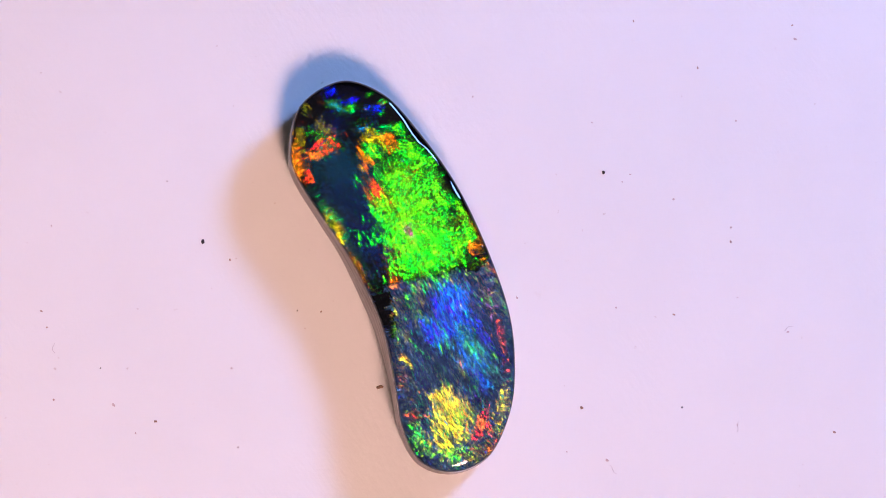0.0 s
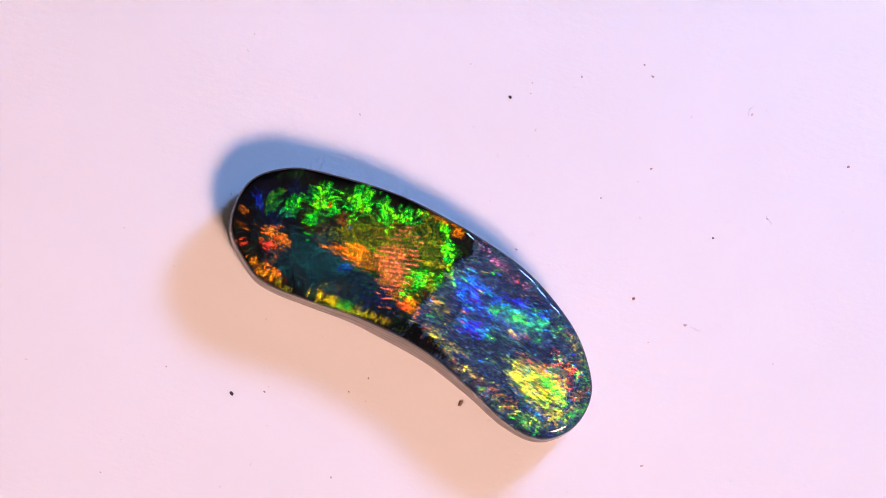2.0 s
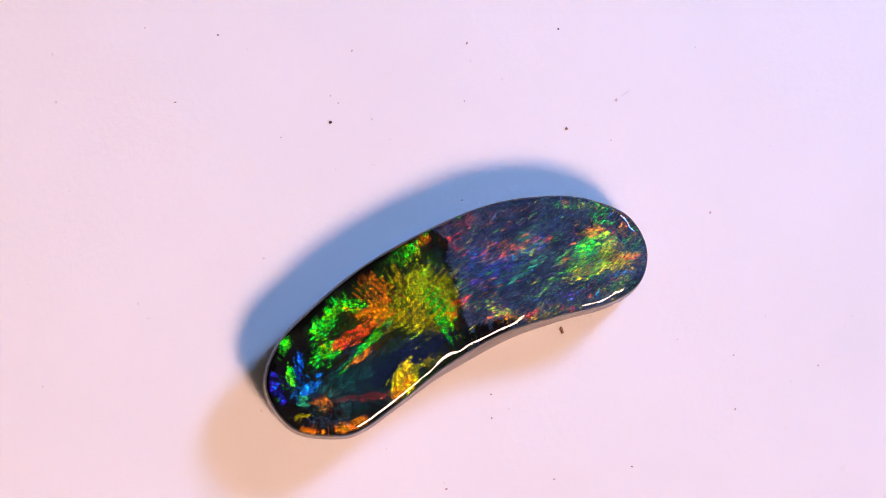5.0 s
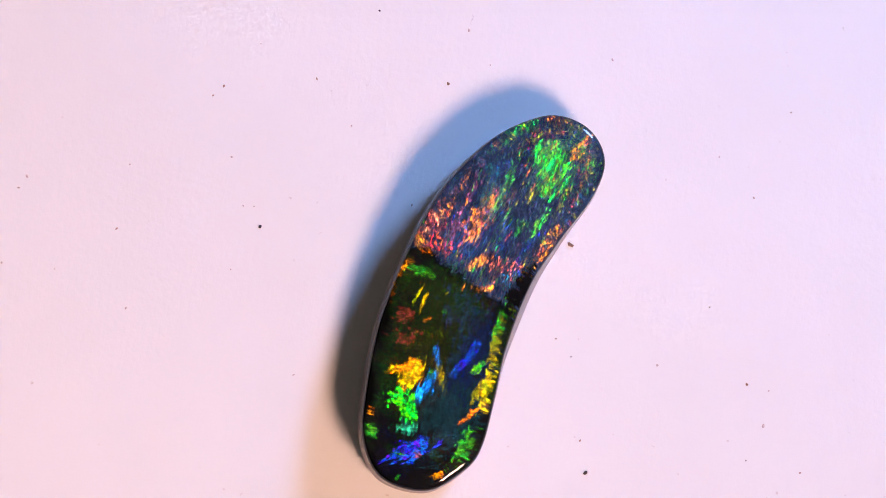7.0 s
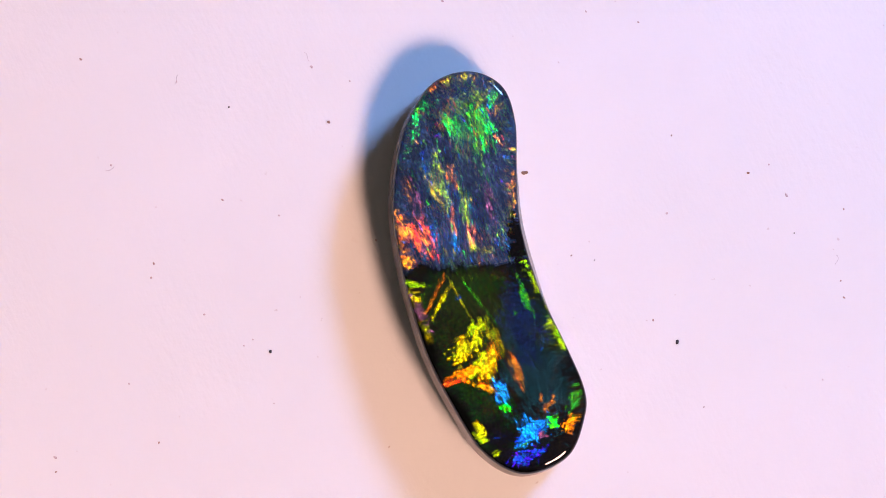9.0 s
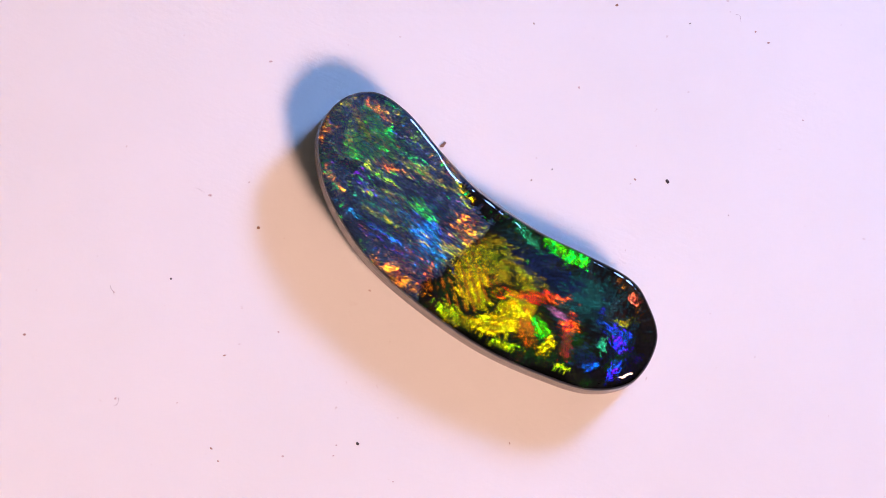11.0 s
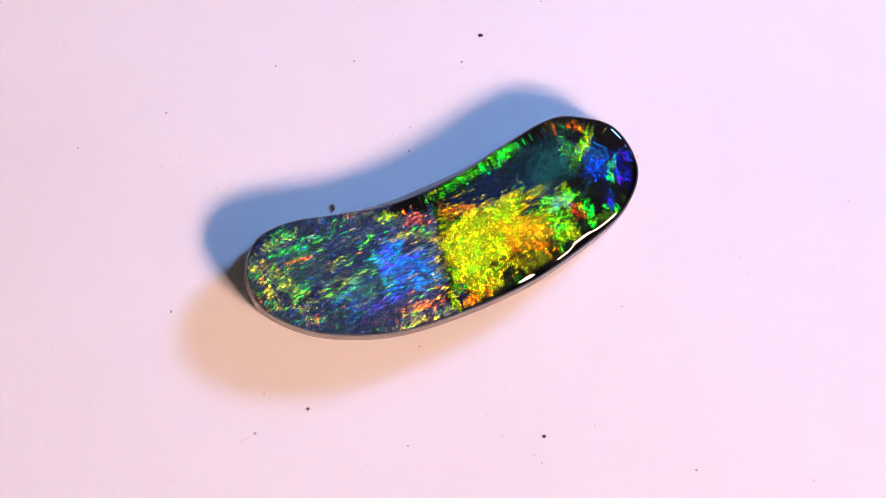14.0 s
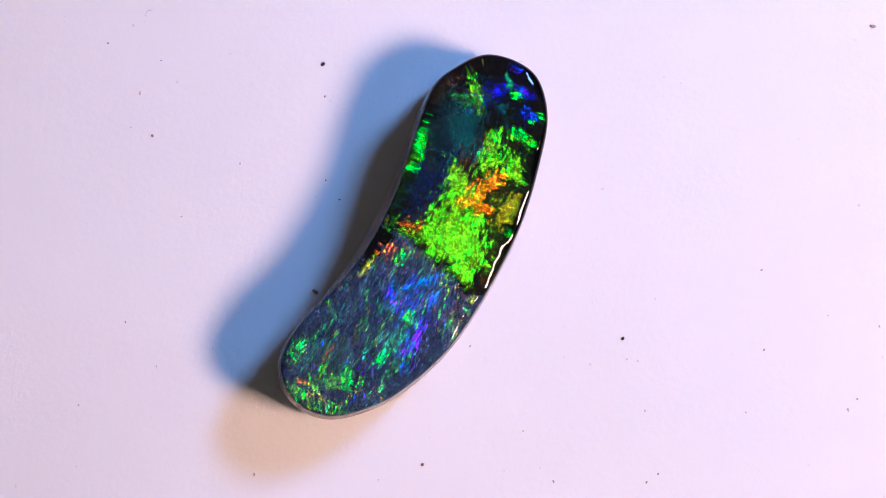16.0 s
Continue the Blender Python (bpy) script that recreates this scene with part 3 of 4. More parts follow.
FLASH_5B = (
    (-0.94, 1.12, 1.33, 1.23, -47, "l"), (-0.54, 2.09, 0.94, 0.22, 18, "Y"), (-1.82, 2.18, 1.16, 0.69, 83, "y"), (-2.01, 1.38, 1.28, 0.59, 68, "y"),
    (-1.72, 0.44, 1.03, 0.49, 23, "G"), (0.93, 1.75, 0.79, 0.27, -57, "G"), (-0.53, 3.18, 0.91, 0.34, 43, "o"), (-1.61, 3.48, 0.79, 0.30, 83, "O"),
    (-2.55, 4.28, 1.16, 0.27, -67, "R"), (-2.92, 3.69, 1.03, 0.15, -47, "G"), (-3.51, 4.06, 0.44, 0.17, -57, "O"), (-2.07, -0.02, 0.37, 0.27, -17, "O"),
    (1.36, 1.01, 0.27, 0.20, -77, "O"), (1.18, 2.11, 0.54, 0.07, -72, "O"), (-0.79, -0.11, 0.32, 0.17, 23, "Y"), (-1.36, -0.37, 0.37, 0.22, -87, "R"),
)
FLASH_5C = (
    (-4.62, 2.29, 0.69, 0.44, -27, "Y"), (-5.03, 2.45, 0.67, 0.17, -57, "O"), (-4.04, 1.42, 0.64, 0.17, -57, "y"), (-6.41, 4.65, 0.91, 0.17, -77, "O"),
    (-6.55, 6.37, 0.42, 0.12, 73, "O"), (-5.44, 5.88, 0.34, 0.25, 73, "o"), (-5.87, 6.90, 0.37, 0.10, -87, "Y"), (-5.24, 3.91, 1.03, 0.15, -87, "r"),
    (-6.15, 5.71, 0.67, 0.20, 83, "s"), (0.34, -0.61, 1.28, 0.69, -77, "n"), (-0.23, -2.51, 1.03, 0.32, -57, "b"), (0.31, -2.89, 0.27, 0.12, -57, "C"),
    (1.24, -3.44, 0.79, 0.17, -57, "e"), (1.27, -3.56, 0.17, 0.10, -57, "O"), (0.96, -4.39, 0.22, 0.12, -77, "R"), (0.56, -3.97, 0.27, 0.10, -77, "Y"),
    (2.18, -1.46, 1.53, 0.10, -77, "r"),
)
FLASH_5D = (
    (-0.37, -6.33, 1.16, 0.32, -77, "Y"), (0.34, -7.19, 0.76, 0.44, -37, "Y"), (-0.21, -7.56, 0.54, 0.42, -57, "Y"), (0.45, -6.02, 0.64, 0.37, -57, "G"),
    (0.25, -5.18, 0.54, 0.17, -57, "g"), (1.19, -6.49, 0.79, 0.25, 83, "O"), (1.99, -6.69, 0.54, 0.34, 43, "G"), (2.39, -6.22, 0.79, 0.10, 73, "y"),
    (-1.27, -6.79, 0.54, 0.17, -77, "Y"), (-1.11, -7.51, 0.54, 0.22, -77, "l"), (2.41, -5.20, 0.54, 0.12, 83, "G"), (1.22, -7.75, 0.27, 0.22, 63, "O"),
    (0.46, -8.30, 0.32, 0.17, 23, "g"), (-1.48, -5.32, 0.42, 0.17, -77, "b"), (-0.72, -7.55, 0.67, 0.10, -87, "C"),
)
FLASH_5E = (
    (-1.90, -1.88, 0.79, 0.22, 68, "l"), (-2.21, -2.70, 1.03, 0.17, -87, "O"), (-2.13, -4.71, 1.28, 0.12, -77, "y"), (-1.82, -1.10, 0.67, 0.20, 83, "s"),
    (-0.25, -3.52, 1.03, 0.17, -57, "e"), (-0.16, -1.73, 0.99, 0.15, -57, "b"), (-0.55, -4.98, 0.74, 0.15, -62, "g"), (0.78, -2.53, 0.99, 0.12, -62, "s"),
)
FLASH_6A = (
    (-4.15, 3.57, 1.77, 0.94, -49, "T"), (-3.84, 2.00, 1.03, 0.69, -49, "t"), (-4.74, 7.35, 0.49, 0.12, 61, "d"), (-4.22, 6.94, 0.47, 0.30, 21, "g"),
    (-4.09, 6.20, 0.37, 0.20, 1, "e"), (-3.58, 6.33, 0.49, 0.27, 21, "G"), (-3.07, 6.49, 0.64, 0.27, -39, "n"), (-5.07, 5.57, 0.59, 0.30, -69, "O"),
    (-5.48, 5.52, 0.37, 0.25, -59, "R"), (-5.53, 7.35, 0.27, 0.12, -69, "o"), (-6.02, 6.93, 0.27, 0.12, -69, "o"), (-6.47, 6.37, 0.22, 0.15, -69, "R"),
    (-6.34, 4.76, 0.79, 0.22, -74, "O"), (-6.18, 3.78, 0.54, 0.12, -79, "y"),
)
FLASH_6B = (
    (-2.46, 5.69, 0.76, 0.52, -69, "G"), (-3.21, 5.34, 0.64, 0.32, 21, "G"), (-2.23, 3.23, 1.53, 0.69, -59, "v"), (-0.89, 2.54, 1.28, 0.59, -39, "v"),
    (-1.29, 4.59, 0.76, 0.57, 21, "G"), (-0.66, 3.61, 0.64, 0.27, 61, "G"), (0.04, 2.90, 0.47, 0.30, -39, "G"), (0.67, 2.71, 0.27, 0.12, -59, "G"),
    (-2.42, 5.34, 0.12, 0.10, -39, "O"), (-2.28, 4.53, 0.34, 0.22, -59, "r"), (-2.58, 2.79, 0.67, 0.42, -59, "O"), (-3.39, 3.75, 0.54, 0.17, -49, "O"),
)
FLASH_6C = (
    (-2.20, 2.01, 1.03, 0.32, -45, "o"), (-1.35, 1.96, 0.54, 0.25, -43, "o"), (-2.05, 0.94, 0.59, 0.30, -43, "o"), (-2.36, 0.40, 0.49, 0.20, -43, "o"),
    (0.11, 1.42, 1.13, 0.64, 81, "v"), (0.49, 0.64, 1.13, 0.22, 61, "G"), (-1.36, 0.39, 0.74, 0.44, 11, "G"), (-0.68, -0.15, 0.49, 0.15, 11, "G"),
    (-0.32, 0.50, 0.84, 0.12, -49, "y"), (-2.13, -0.26, 0.37, 0.27, 71, "O"), (-2.53, -0.09, 0.27, 0.12, -59, "R"), (1.31, 1.03, 0.22, 0.20, -39, "O"),
    (1.11, 1.88, 0.79, 0.10, -64, "O"),
)
FLASH_6D = (
    (-4.95, 2.10, 0.69, 0.22, -59, "Y"), (-4.20, 0.77, 1.28, 0.10, -54, "y"), (-4.52, 1.47, 0.27, 0.20, -59, "g"), (-3.54, 2.77, 0.25, 0.17, -39, "b"),
    (0.57, -0.84, 0.42, 0.37, -69, "b"), (0.07, -1.45, 0.79, 0.44, 81, "d"), (-0.63, -2.71, 0.67, 0.39, -59, "d"), (0.87, -2.34, 0.79, 0.22, -84, "b"),
    (1.37, -3.69, 1.16, 0.37, -59, "e"), (1.18, -3.53, 0.47, 0.12, -59, "G"), (1.99, -1.35, 1.28, 0.17, -79, "m"), (-1.20, -0.99, 0.91, 0.25, 81, "y"),
)
FLASH_6E = (
    (-2.17, -1.80, 0.39, 0.17, -79, "l"), (-1.90, -2.64, 0.79, 0.15, -69, "y"), (-1.90, -4.21, 1.03, 0.15, -69, "y"), (-1.60, -5.40, 1.03, 0.17, -69, "o"),
    (0.10, -6.51, 1.40, 0.59, -74, "l"), (-0.14, -5.95, 0.89, 0.34, -74, "Y"), (0.57, -6.83, 0.67, 0.22, -89, "G"), (0.65, -5.95, 0.79, 0.17, -74, "O"),
    (1.67, -6.45, 0.67, 0.22, -84, "R"), (2.44, -5.50, 0.32, 0.10, 81, "O"), (2.49, -6.23, 0.54, 0.12, 81, "Y"), (1.38, -7.79, 0.37, 0.17, 11, "R"),
    (-1.26, -6.94, 1.03, 0.17, -59, "l"), (0.09, -8.02, 0.67, 0.17, -9, "y"), (-1.52, -6.09, 0.67, 0.15, -69, "y"), (0.21, -5.12, 0.37, 0.20, -59, "y"),
)
FLASH_7A = (
    (-5.23, 3.64, 2.22, 1.03, -70, "t"), (-4.25, 1.42, 2.22, 0.79, -75, "n"), (-1.30, 1.92, 2.27, 1.82, -70, "G"), (-1.18, 0.19, 1.18, 0.59, 0, "G"),
    (-1.79, 3.52, 1.35, 0.84, 60, "G"), (0.38, 1.18, 0.89, 0.59, 35, "G"), (-1.00, 4.02, 0.84, 0.49, 55, "G"), (-1.66, 5.18, 0.64, 0.42, -10, "G"),
    (-2.08, 6.06, 0.30, 0.22, -30, "G"), (-3.27, 5.22, 0.42, 0.37, 0, "G"), (-1.67, 1.79, 0.32, 0.17, -80, "m"),
)
FLASH_7B = (
    (-3.27, 5.79, 0.54, 0.34, -40, "Y"), (-2.62, 5.57, 0.49, 0.27, -60, "O"), (-5.43, 5.31, 0.67, 0.32, 30, "R"), (-5.90, 4.97, 0.32, 0.17, 0, "O"),
    (-5.48, 6.23, 0.30, 0.22, -50, "y"), (-3.61, 4.87, 0.37, 0.25, -50, "O"), (-3.76, 4.43, 0.15, 0.12, 0, "Y"), (-3.22, 3.59, 0.37, 0.22, -50, "R"),
    (-3.39, 3.20, 0.44, 0.12, -50, "o"), (-6.59, 4.74, 0.89, 0.17, -80, "O"), (-6.09, 3.98, 0.37, 0.20, -70, "R"),
)
FLASH_7C = (
    (-6.41, 5.66, 0.49, 0.17, -80, "y"), (-6.19, 7.04, 0.30, 0.12, -60, "y"), (-4.99, 2.03, 0.59, 0.20, -60, "y"), (-4.74, 1.30, 0.20, 0.12, -60, "Y"),
    (-3.86, -0.06, 0.69, 0.15, -60, "o"), (-2.36, -0.62, 0.20, 0.15, 0, "O"), (-4.99, 7.22, 0.32, 0.20, 0, "g"), (-4.35, 7.05, 0.37, 0.17, 15, "g"),
    (-3.76, 6.16, 0.34, 0.12, 25, "C"), (-3.27, 6.73, 0.59, 0.32, -60, "n"), (-3.34, 7.72, 0.15, 0.07, 0, "G"), (-2.77, 7.35, 0.15, 0.12, 0, "y"),
)
FLASH_7D = (
    (1.04, 0.93, 0.27, 0.22, -70, "O"), (1.29, 1.67, 0.32, 0.10, -70, "o"), (1.71, 0.29, 0.44, 0.12, -50, "O"), (0.17, -1.53, 1.03, 0.69, -70, "d"),
    (-0.69, -2.81, 0.67, 0.27, -70, "b"), (0.66, -3.30, 1.53, 0.42, -70, "b"), (1.28, -4.53, 1.03, 0.47, -60, "b"), (-1.79, -3.99, 0.37, 0.10, -60, "Y"),
    (0.54, -4.36, 0.27, 0.10, -60, "y"), (0.91, -3.37, 0.49, 0.20, -60, "e"), (-0.20, -2.76, 0.49, 0.12, -65, "e"), (-1.18, -2.02, 0.54, 0.10, -40, "g"),
    (1.90, -1.65, 0.44, 0.25, -80, "m"), (2.39, -3.37, 1.03, 0.10, -80, "R"),
)
FLASH_7E = (
    (0.04, -6.19, 1.08, 0.69, -60, "Y"), (-0.32, -7.17, 0.79, 0.44, -60, "Y"), (0.78, -6.32, 0.64, 0.30, -80, "y"), (1.39, -6.93, 0.71, 0.20, 70, "R"),
    (2.28, -6.24, 1.13, 0.20, 80, "Y"), (1.88, -7.67, 0.49, 0.20, 50, "O"), (-1.43, -6.32, 0.37, 0.15, 0, "O"), (-1.18, -7.54, 0.52, 0.32, -50, "L"),
    (0.16, -7.96, 0.76, 0.22, 0, "L"), (-2.04, -4.97, 0.67, 0.12, -80, "o"), (1.20, -8.20, 0.49, 0.12, 20, "y"), (-0.86, -6.93, 0.79, 0.10, -70, "s"),
)
FLASHES = ((FLASH_0A, FLASH_0B, FLASH_0C, FLASH_0D, FLASH_0E),
           (FLASH_1A, FLASH_1B, FLASH_1C, FLASH_1D, FLASH_1E),
           (FLASH_2A, FLASH_2B, FLASH_2C, FLASH_2D, FLASH_2E),
           (FLASH_3A, FLASH_3B, FLASH_3C, FLASH_3D, FLASH_3E),
           (FLASH_4A, FLASH_4B, FLASH_4C, FLASH_4D, FLASH_4E),
           (FLASH_5A, FLASH_5B, FLASH_5C, FLASH_5D, FLASH_5E),
           (FLASH_6A, FLASH_6B, FLASH_6C, FLASH_6D, FLASH_6E),
           (FLASH_7A, FLASH_7B, FLASH_7C, FLASH_7D, FLASH_7E))

# fine parallel bands in some patches: layer, centre and radii in mm, turn, colour and spacing
STRIPES = ((6, -1.78, 1.42, 0.84, 1.53, -44, "P", 0.20),
           (5, -1.17, 1.01, 1.53, 1.18, -45, "Y", 0.27),
           (5, -0.74, 3.18, 0.84, 0.64, 42, "O", 0.22),
           (2, -0.63, 0.92, 1.23, 1.13, 77, "o", 0.32),
           (4, -2.31, 4.30, 0.54, 0.34, -89, "O", 0.12),
           (3, -2.38, 3.74, 0.74, 0.30, 76, "O", 0.12))

# tones of the body under the fire, and the bare black potch beside the seam
TONES = ((-4.7, 4.2, 1.5, 1.8, 20, "t"), (-3.7, 2.1, 0.8, 2.3, 22, "n"), (-3.05, -1.2, 0.45, 1.6, 16, "k"), (-2.5, -2.3, 0.22, 0.8, 15, "k"))


def value_noise(u, v, seed):
    """Smooth noise between -1 and 1 over a unit lattice."""
    iu, iv = np.floor(u), np.floor(v)
    fu, fv = u - iu, v - iv
    fu, fv = fu * fu * (3 - 2 * fu), fv * fv * (3 - 2 * fv)

    def corner(a, b):
        h = np.sin(a * 127.1 + b * 311.7 + seed * 74.7) * 43758.5453
        return 2 * (h - np.floor(h)) - 1

    low = corner(iu, iv) * (1 - fu) + corner(iu + 1, iv) * fu
    high = corner(iu, iv + 1) * (1 - fu) + corner(iu + 1, iv + 1) * fu
    return low * (1 - fv) + high * fv


def feather(x, y, cx, cy, rx, ry, turn, seed):
    """A patch of flakes: the points within reach, how far each belongs to it, and the shade of its streaks."""
    a = radians(turn)
    reach = 1.9 * max(rx, ry)
    near = np.where((np.abs(x - cx) < reach) & (np.abs(y - cy) < reach))[0]
    px, py = x[near] - cx, y[near] - cy
    # streaks fan out a little from the patch's middle
    u, v = px * math.cos(a) + py * math.sin(a), -px * math.sin(a) + py * math.cos(a)
    fan = v * (1 - 0.22 * np.clip(u / max(rx, 0.3), -1.5, 1.5)) + 0.10 * value_noise(u * 1.4, v * 1.4, seed + 5)
    streak = 0.6 * value_noise(u * 2.2, fan * 8, seed) + 0.4 * value_noise(u * 4.5, fan * 17, seed + 1)
    lobes = value_noise(px * 1.1 / min(max(ry, 0.12), 0.6), py * 1.1 / min(max(ry, 0.12), 0.6), seed + 2)
    d = np.sqrt((u / rx) ** 2 + (v / ry) ** 2)
    fine = 0.5 * value_noise(u * 4, fan * 13, seed + 3) + 0.5 * value_noise(u * 8, fan * 22, seed + 4)
    crisp = (1.8 if ry < 0.35 else 1.0) * (0.5 * value_noise(u * 12, fan * 28, seed + 8) + 0.5 * value_noise(px * 15, py * 15, seed + 9))
    w = np.clip(0.5 + (0.92 + 0.58 * streak + 0.30 * lobes + 0.45 * fine + 0.40 * crisp - d) / (0.15 + 0.03 / min(rx, ry)), 0, 1)
    shade = np.clip(1.05 + (0.45 if rx * ry > 0.5 else 0.62) * fine + 0.34 * streak + 0.12 * lobes + 0.36 * crisp, 0.22, 1.7)
    return near, w, shade, value_noise(u * 3, fan * 10, seed + 6)


def build_stone():
    stone = tagged(new("opal"), "polished bean-shaped black opal with green, blue and gold fire", "gemstone")
    count = 1200
    rim = closed_curve(OUTLINE[::-1], count)
    mid = np.array([spine_point(q) for q in rim])
    away = rim - mid
    size = np.linalg.norm(away, axis=1, keepdims=True)
    # skin from girdle over the shoulder to the middle line: inset in mm and height in mm
    shoulder = [(0.0, 2.90), (0.004, 3.05), (0.014, 3.17), (0.035, 3.27), (0.07, 3.345), (0.12, 3.40), (0.20, 3.445), (0.34, 3.48), (0.58, 3.51)]
    verts, rings = [], []
    # the hand-worked edge is a little sharper here and softer there
    uneven = np.array([[1.0 + 0.9 * noise.noise(Vector((px * 0.55, py * 0.55, 4.2))) + 0.4 * noise.noise(Vector((px * 1.7, py * 1.7, 9.1)))] for px, py in rim])
    for inset, z in shoulder:
        q = rim - away / size * (inset * (np.clip(uneven, 0.4, 1.6) if inset < 0.3 else 1.0))
        rings.append([(x, y, z) for x, y in q])
    f0 = 0.58
    steps = 118
    for k in range(1, steps + 1):
        f = k / steps
        q = rim - away / size * (f0 + (size - f0) * f)
        rings.append([(x, y, 3.51 + 0.12 * (1 - (1 - f) ** 2)) for x, y in q])
    pts = np.array(rings).reshape(-1, 3)
    # the worn hollow at the convex edge and slight waves of the hand polish
    dx, dy = pts[:, 0] - 0.12, pts[:, 1] - 3.75
    u, v = dx * 0.55 - dy * 0.83, dx * 0.83 + dy * 0.55
    pts[:, 2] -= 0.055 * np.exp(-((u / 0.60) ** 2 + (v / 0.30) ** 2)) * (pts[:, 2] > 3.0)
    pts[:, 2] += 0.012 * np.sin(pts[:, 0] * 1.7 + 0.6) * np.cos(pts[:, 1] * 0.9)
    nr = len(rings)
    faces = []
    for r in range(nr - 1):
        for i in range(count):
            j = (i + 1) % count
            faces.append((r * count + i, r * count + j, (r + 1) * count + j, (r + 1) * count + i))
    me = bpy.data.meshes.new("face")
    me.from_pydata([tuple(p * 0.001) for p in pts], [], faces)
    for p in me.polygons:
        p.use_smooth = True
    me.materials.append(OPAL)
    x, y = pts[:, 0], pts[:, 1]
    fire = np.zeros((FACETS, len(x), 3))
    body = np.zeros((len(x), 3))
    seam = -0.45 + 0.12 * (x + 2.2) + 0.10 * np.maximum(x, 0) ** 2
    seam = seam + 0.16 * value_noise(x * 1.7, y * 0.8, 71) + 0.12 * value_noise(x * 5.5, y * 3, 72) + 0.10 * value_noise(x * 14, y * 9, 73)
    low = np.clip((seam - y) / 0.12 + 0.5, 0, 1)
    grain = low.copy()
    body[:] = np.array(BODY["k"]) * (1 - low)[:, None] + np.array(BODY["s"]) * low[:, None]
    for k in range(FACETS):
        fire[k] = np.array(FIRE["k"]) * (1 - low)[:, None] + np.array(FIRE["s"]) * low[:, None]

    for i, (cx, cy, rx, ry, turn, tone) in enumerate(TONES):
        near, w, shade, drift = feather(x, y, cx, cy, rx, ry, turn, 900 + i)
        w = (w * (1 - low[near] if cy > 0 else low[near]))[:, None]
        body[near] = body[near] * (1 - w) + np.array(BODY[tone]) * w
        fire[:, near] = fire[:, near] * (1 - w) + np.array(FIRE[tone]) * w
    seed = 0
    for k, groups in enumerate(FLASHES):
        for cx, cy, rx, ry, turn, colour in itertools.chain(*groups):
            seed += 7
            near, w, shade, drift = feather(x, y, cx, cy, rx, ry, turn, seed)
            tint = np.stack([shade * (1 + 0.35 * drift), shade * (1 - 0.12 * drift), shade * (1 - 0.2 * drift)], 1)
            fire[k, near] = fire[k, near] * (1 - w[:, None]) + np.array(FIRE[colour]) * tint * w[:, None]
            if colour not in "ktTns":
                # big clear patches are smooth, small ones sparkle
                calm = 0.0 if rx * ry > 0.5 else 0.35
                grain[near] = np.where(low[near] > 0.5, np.minimum(grain[near], 1 - 0.4 * w * (rx * ry > 0.3)), np.maximum(grain[near], calm * w))
    for i, (k, cx, cy, rx, ry, turn, colour, spacing) in enumerate(STRIPES):
        near, w, shade, drift = feather(x, y, cx, cy, rx, ry, turn, 1500 + 9 * i)
        a = radians(turn)
        across = -(x[near] - cx) * math.sin(a) + (y[near] - cy) * math.cos(a)
        band = np.sin(2 * math.pi * (across / spacing + 0.07 * drift))
        w = (w * np.clip(band * 2.0 + 0.1, 0, 1) * 0.9)[:, None]
        fire[k, near] = fire[k, near] * (1 - w) + np.array(FIRE[colour]) * 1.15 * w
    # fine fibres of the whole stone, strong in the fibrous half
    for k in range(FACETS):
        a = radians(-58 + 3 * k)
        u, v = x * math.cos(a) + y * math.sin(a), -x * math.sin(a) + y * math.cos(a)
        v = v + 0.16 * value_noise(u * 0.9, v * 0.9, 40 + k)
        thread = 0.9 * value_noise(u * 2.6, v * 13, 50 + k) + 0.8 * value_noise(u * 6, v * 26, 60 + k)
        fire[k] *= np.clip(1.0 + thread * (0.15 + 0.80 * low), 0.10, 2.3)[:, None]
    # many small flecks in the fibrous half, a few in the clear one
    rnd = random.Random(11)
    palette = ("GLBe", "GLYBO", "YOGLC", "YORLBG", "YORLG", "LYBGO", "BbeGss", "BbeGsY")
    for i in range(640):
        below = i < 560
        cy = rnd.uniform(-8.6, -0.3) if below else rnd.uniform(0.0, 8.2)
        cx = rnd.uniform(-2.6, 3.0) if below else -2.2 - 0.42 * (cy - 2) + rnd.uniform(-2.6, 2.6)
        a = radians((-58 if below else 40) + rnd.gauss(0, 16))
        length, width = rnd.uniform(0.07, 0.26), rnd.uniform(0.022, 0.045)
        u = ((x - cx) * math.cos(a) + (y - cy) * math.sin(a)) / length
        v = (-(x - cx) * math.sin(a) + (y - cy) * math.cos(a)) / width
        w = np.clip((1.1 - u * u - v * v) * 2, 0, 1) * (low if below else 1 - low)
        near = np.where(w > 0)[0]
        w = w[near, None]
        k = rnd.randrange(FACETS)
        colour = np.array(FIRE[rnd.choice(palette[k] if below else "gyobk")])
        for j in ((k, (k + 1) % FACETS) if rnd.random() < 0.5 else (k,)):
            fire[j, near] = fire[j, near] * (1 - w) + colour * w
        if below and i % 3 == 0:
            fire[(k + 4) % FACETS, near] *= 1 - w
    # dark seam across the stone and the dark convex rim of the upper half
    gap = np.exp(-((y - seam) / 0.13) ** 2)[:, None] * 0.9
    inset = np.repeat(np.array([s[0] for s in shoulder] + [f0 + 2.0 * (k / steps) for k in range(1, steps + 1)]), count)
    edge = np.clip((0.36 + 0.18 * np.sin(y * 2.3) - inset) / 0.2, 0, 1) * (y > 1.5) * (x > -5.2 + (8.4 - y) * 0.35)
    outer = np.clip((0.12 - inset) / 0.08, 0, 1)
    dark = np.maximum(np.maximum(gap[:, 0], edge), outer * 0.8)[:, None]
    fire *= (1 - dark)[None] * FIRE_GAIN * (0.90 + 0.14 * low)[None, :, None]
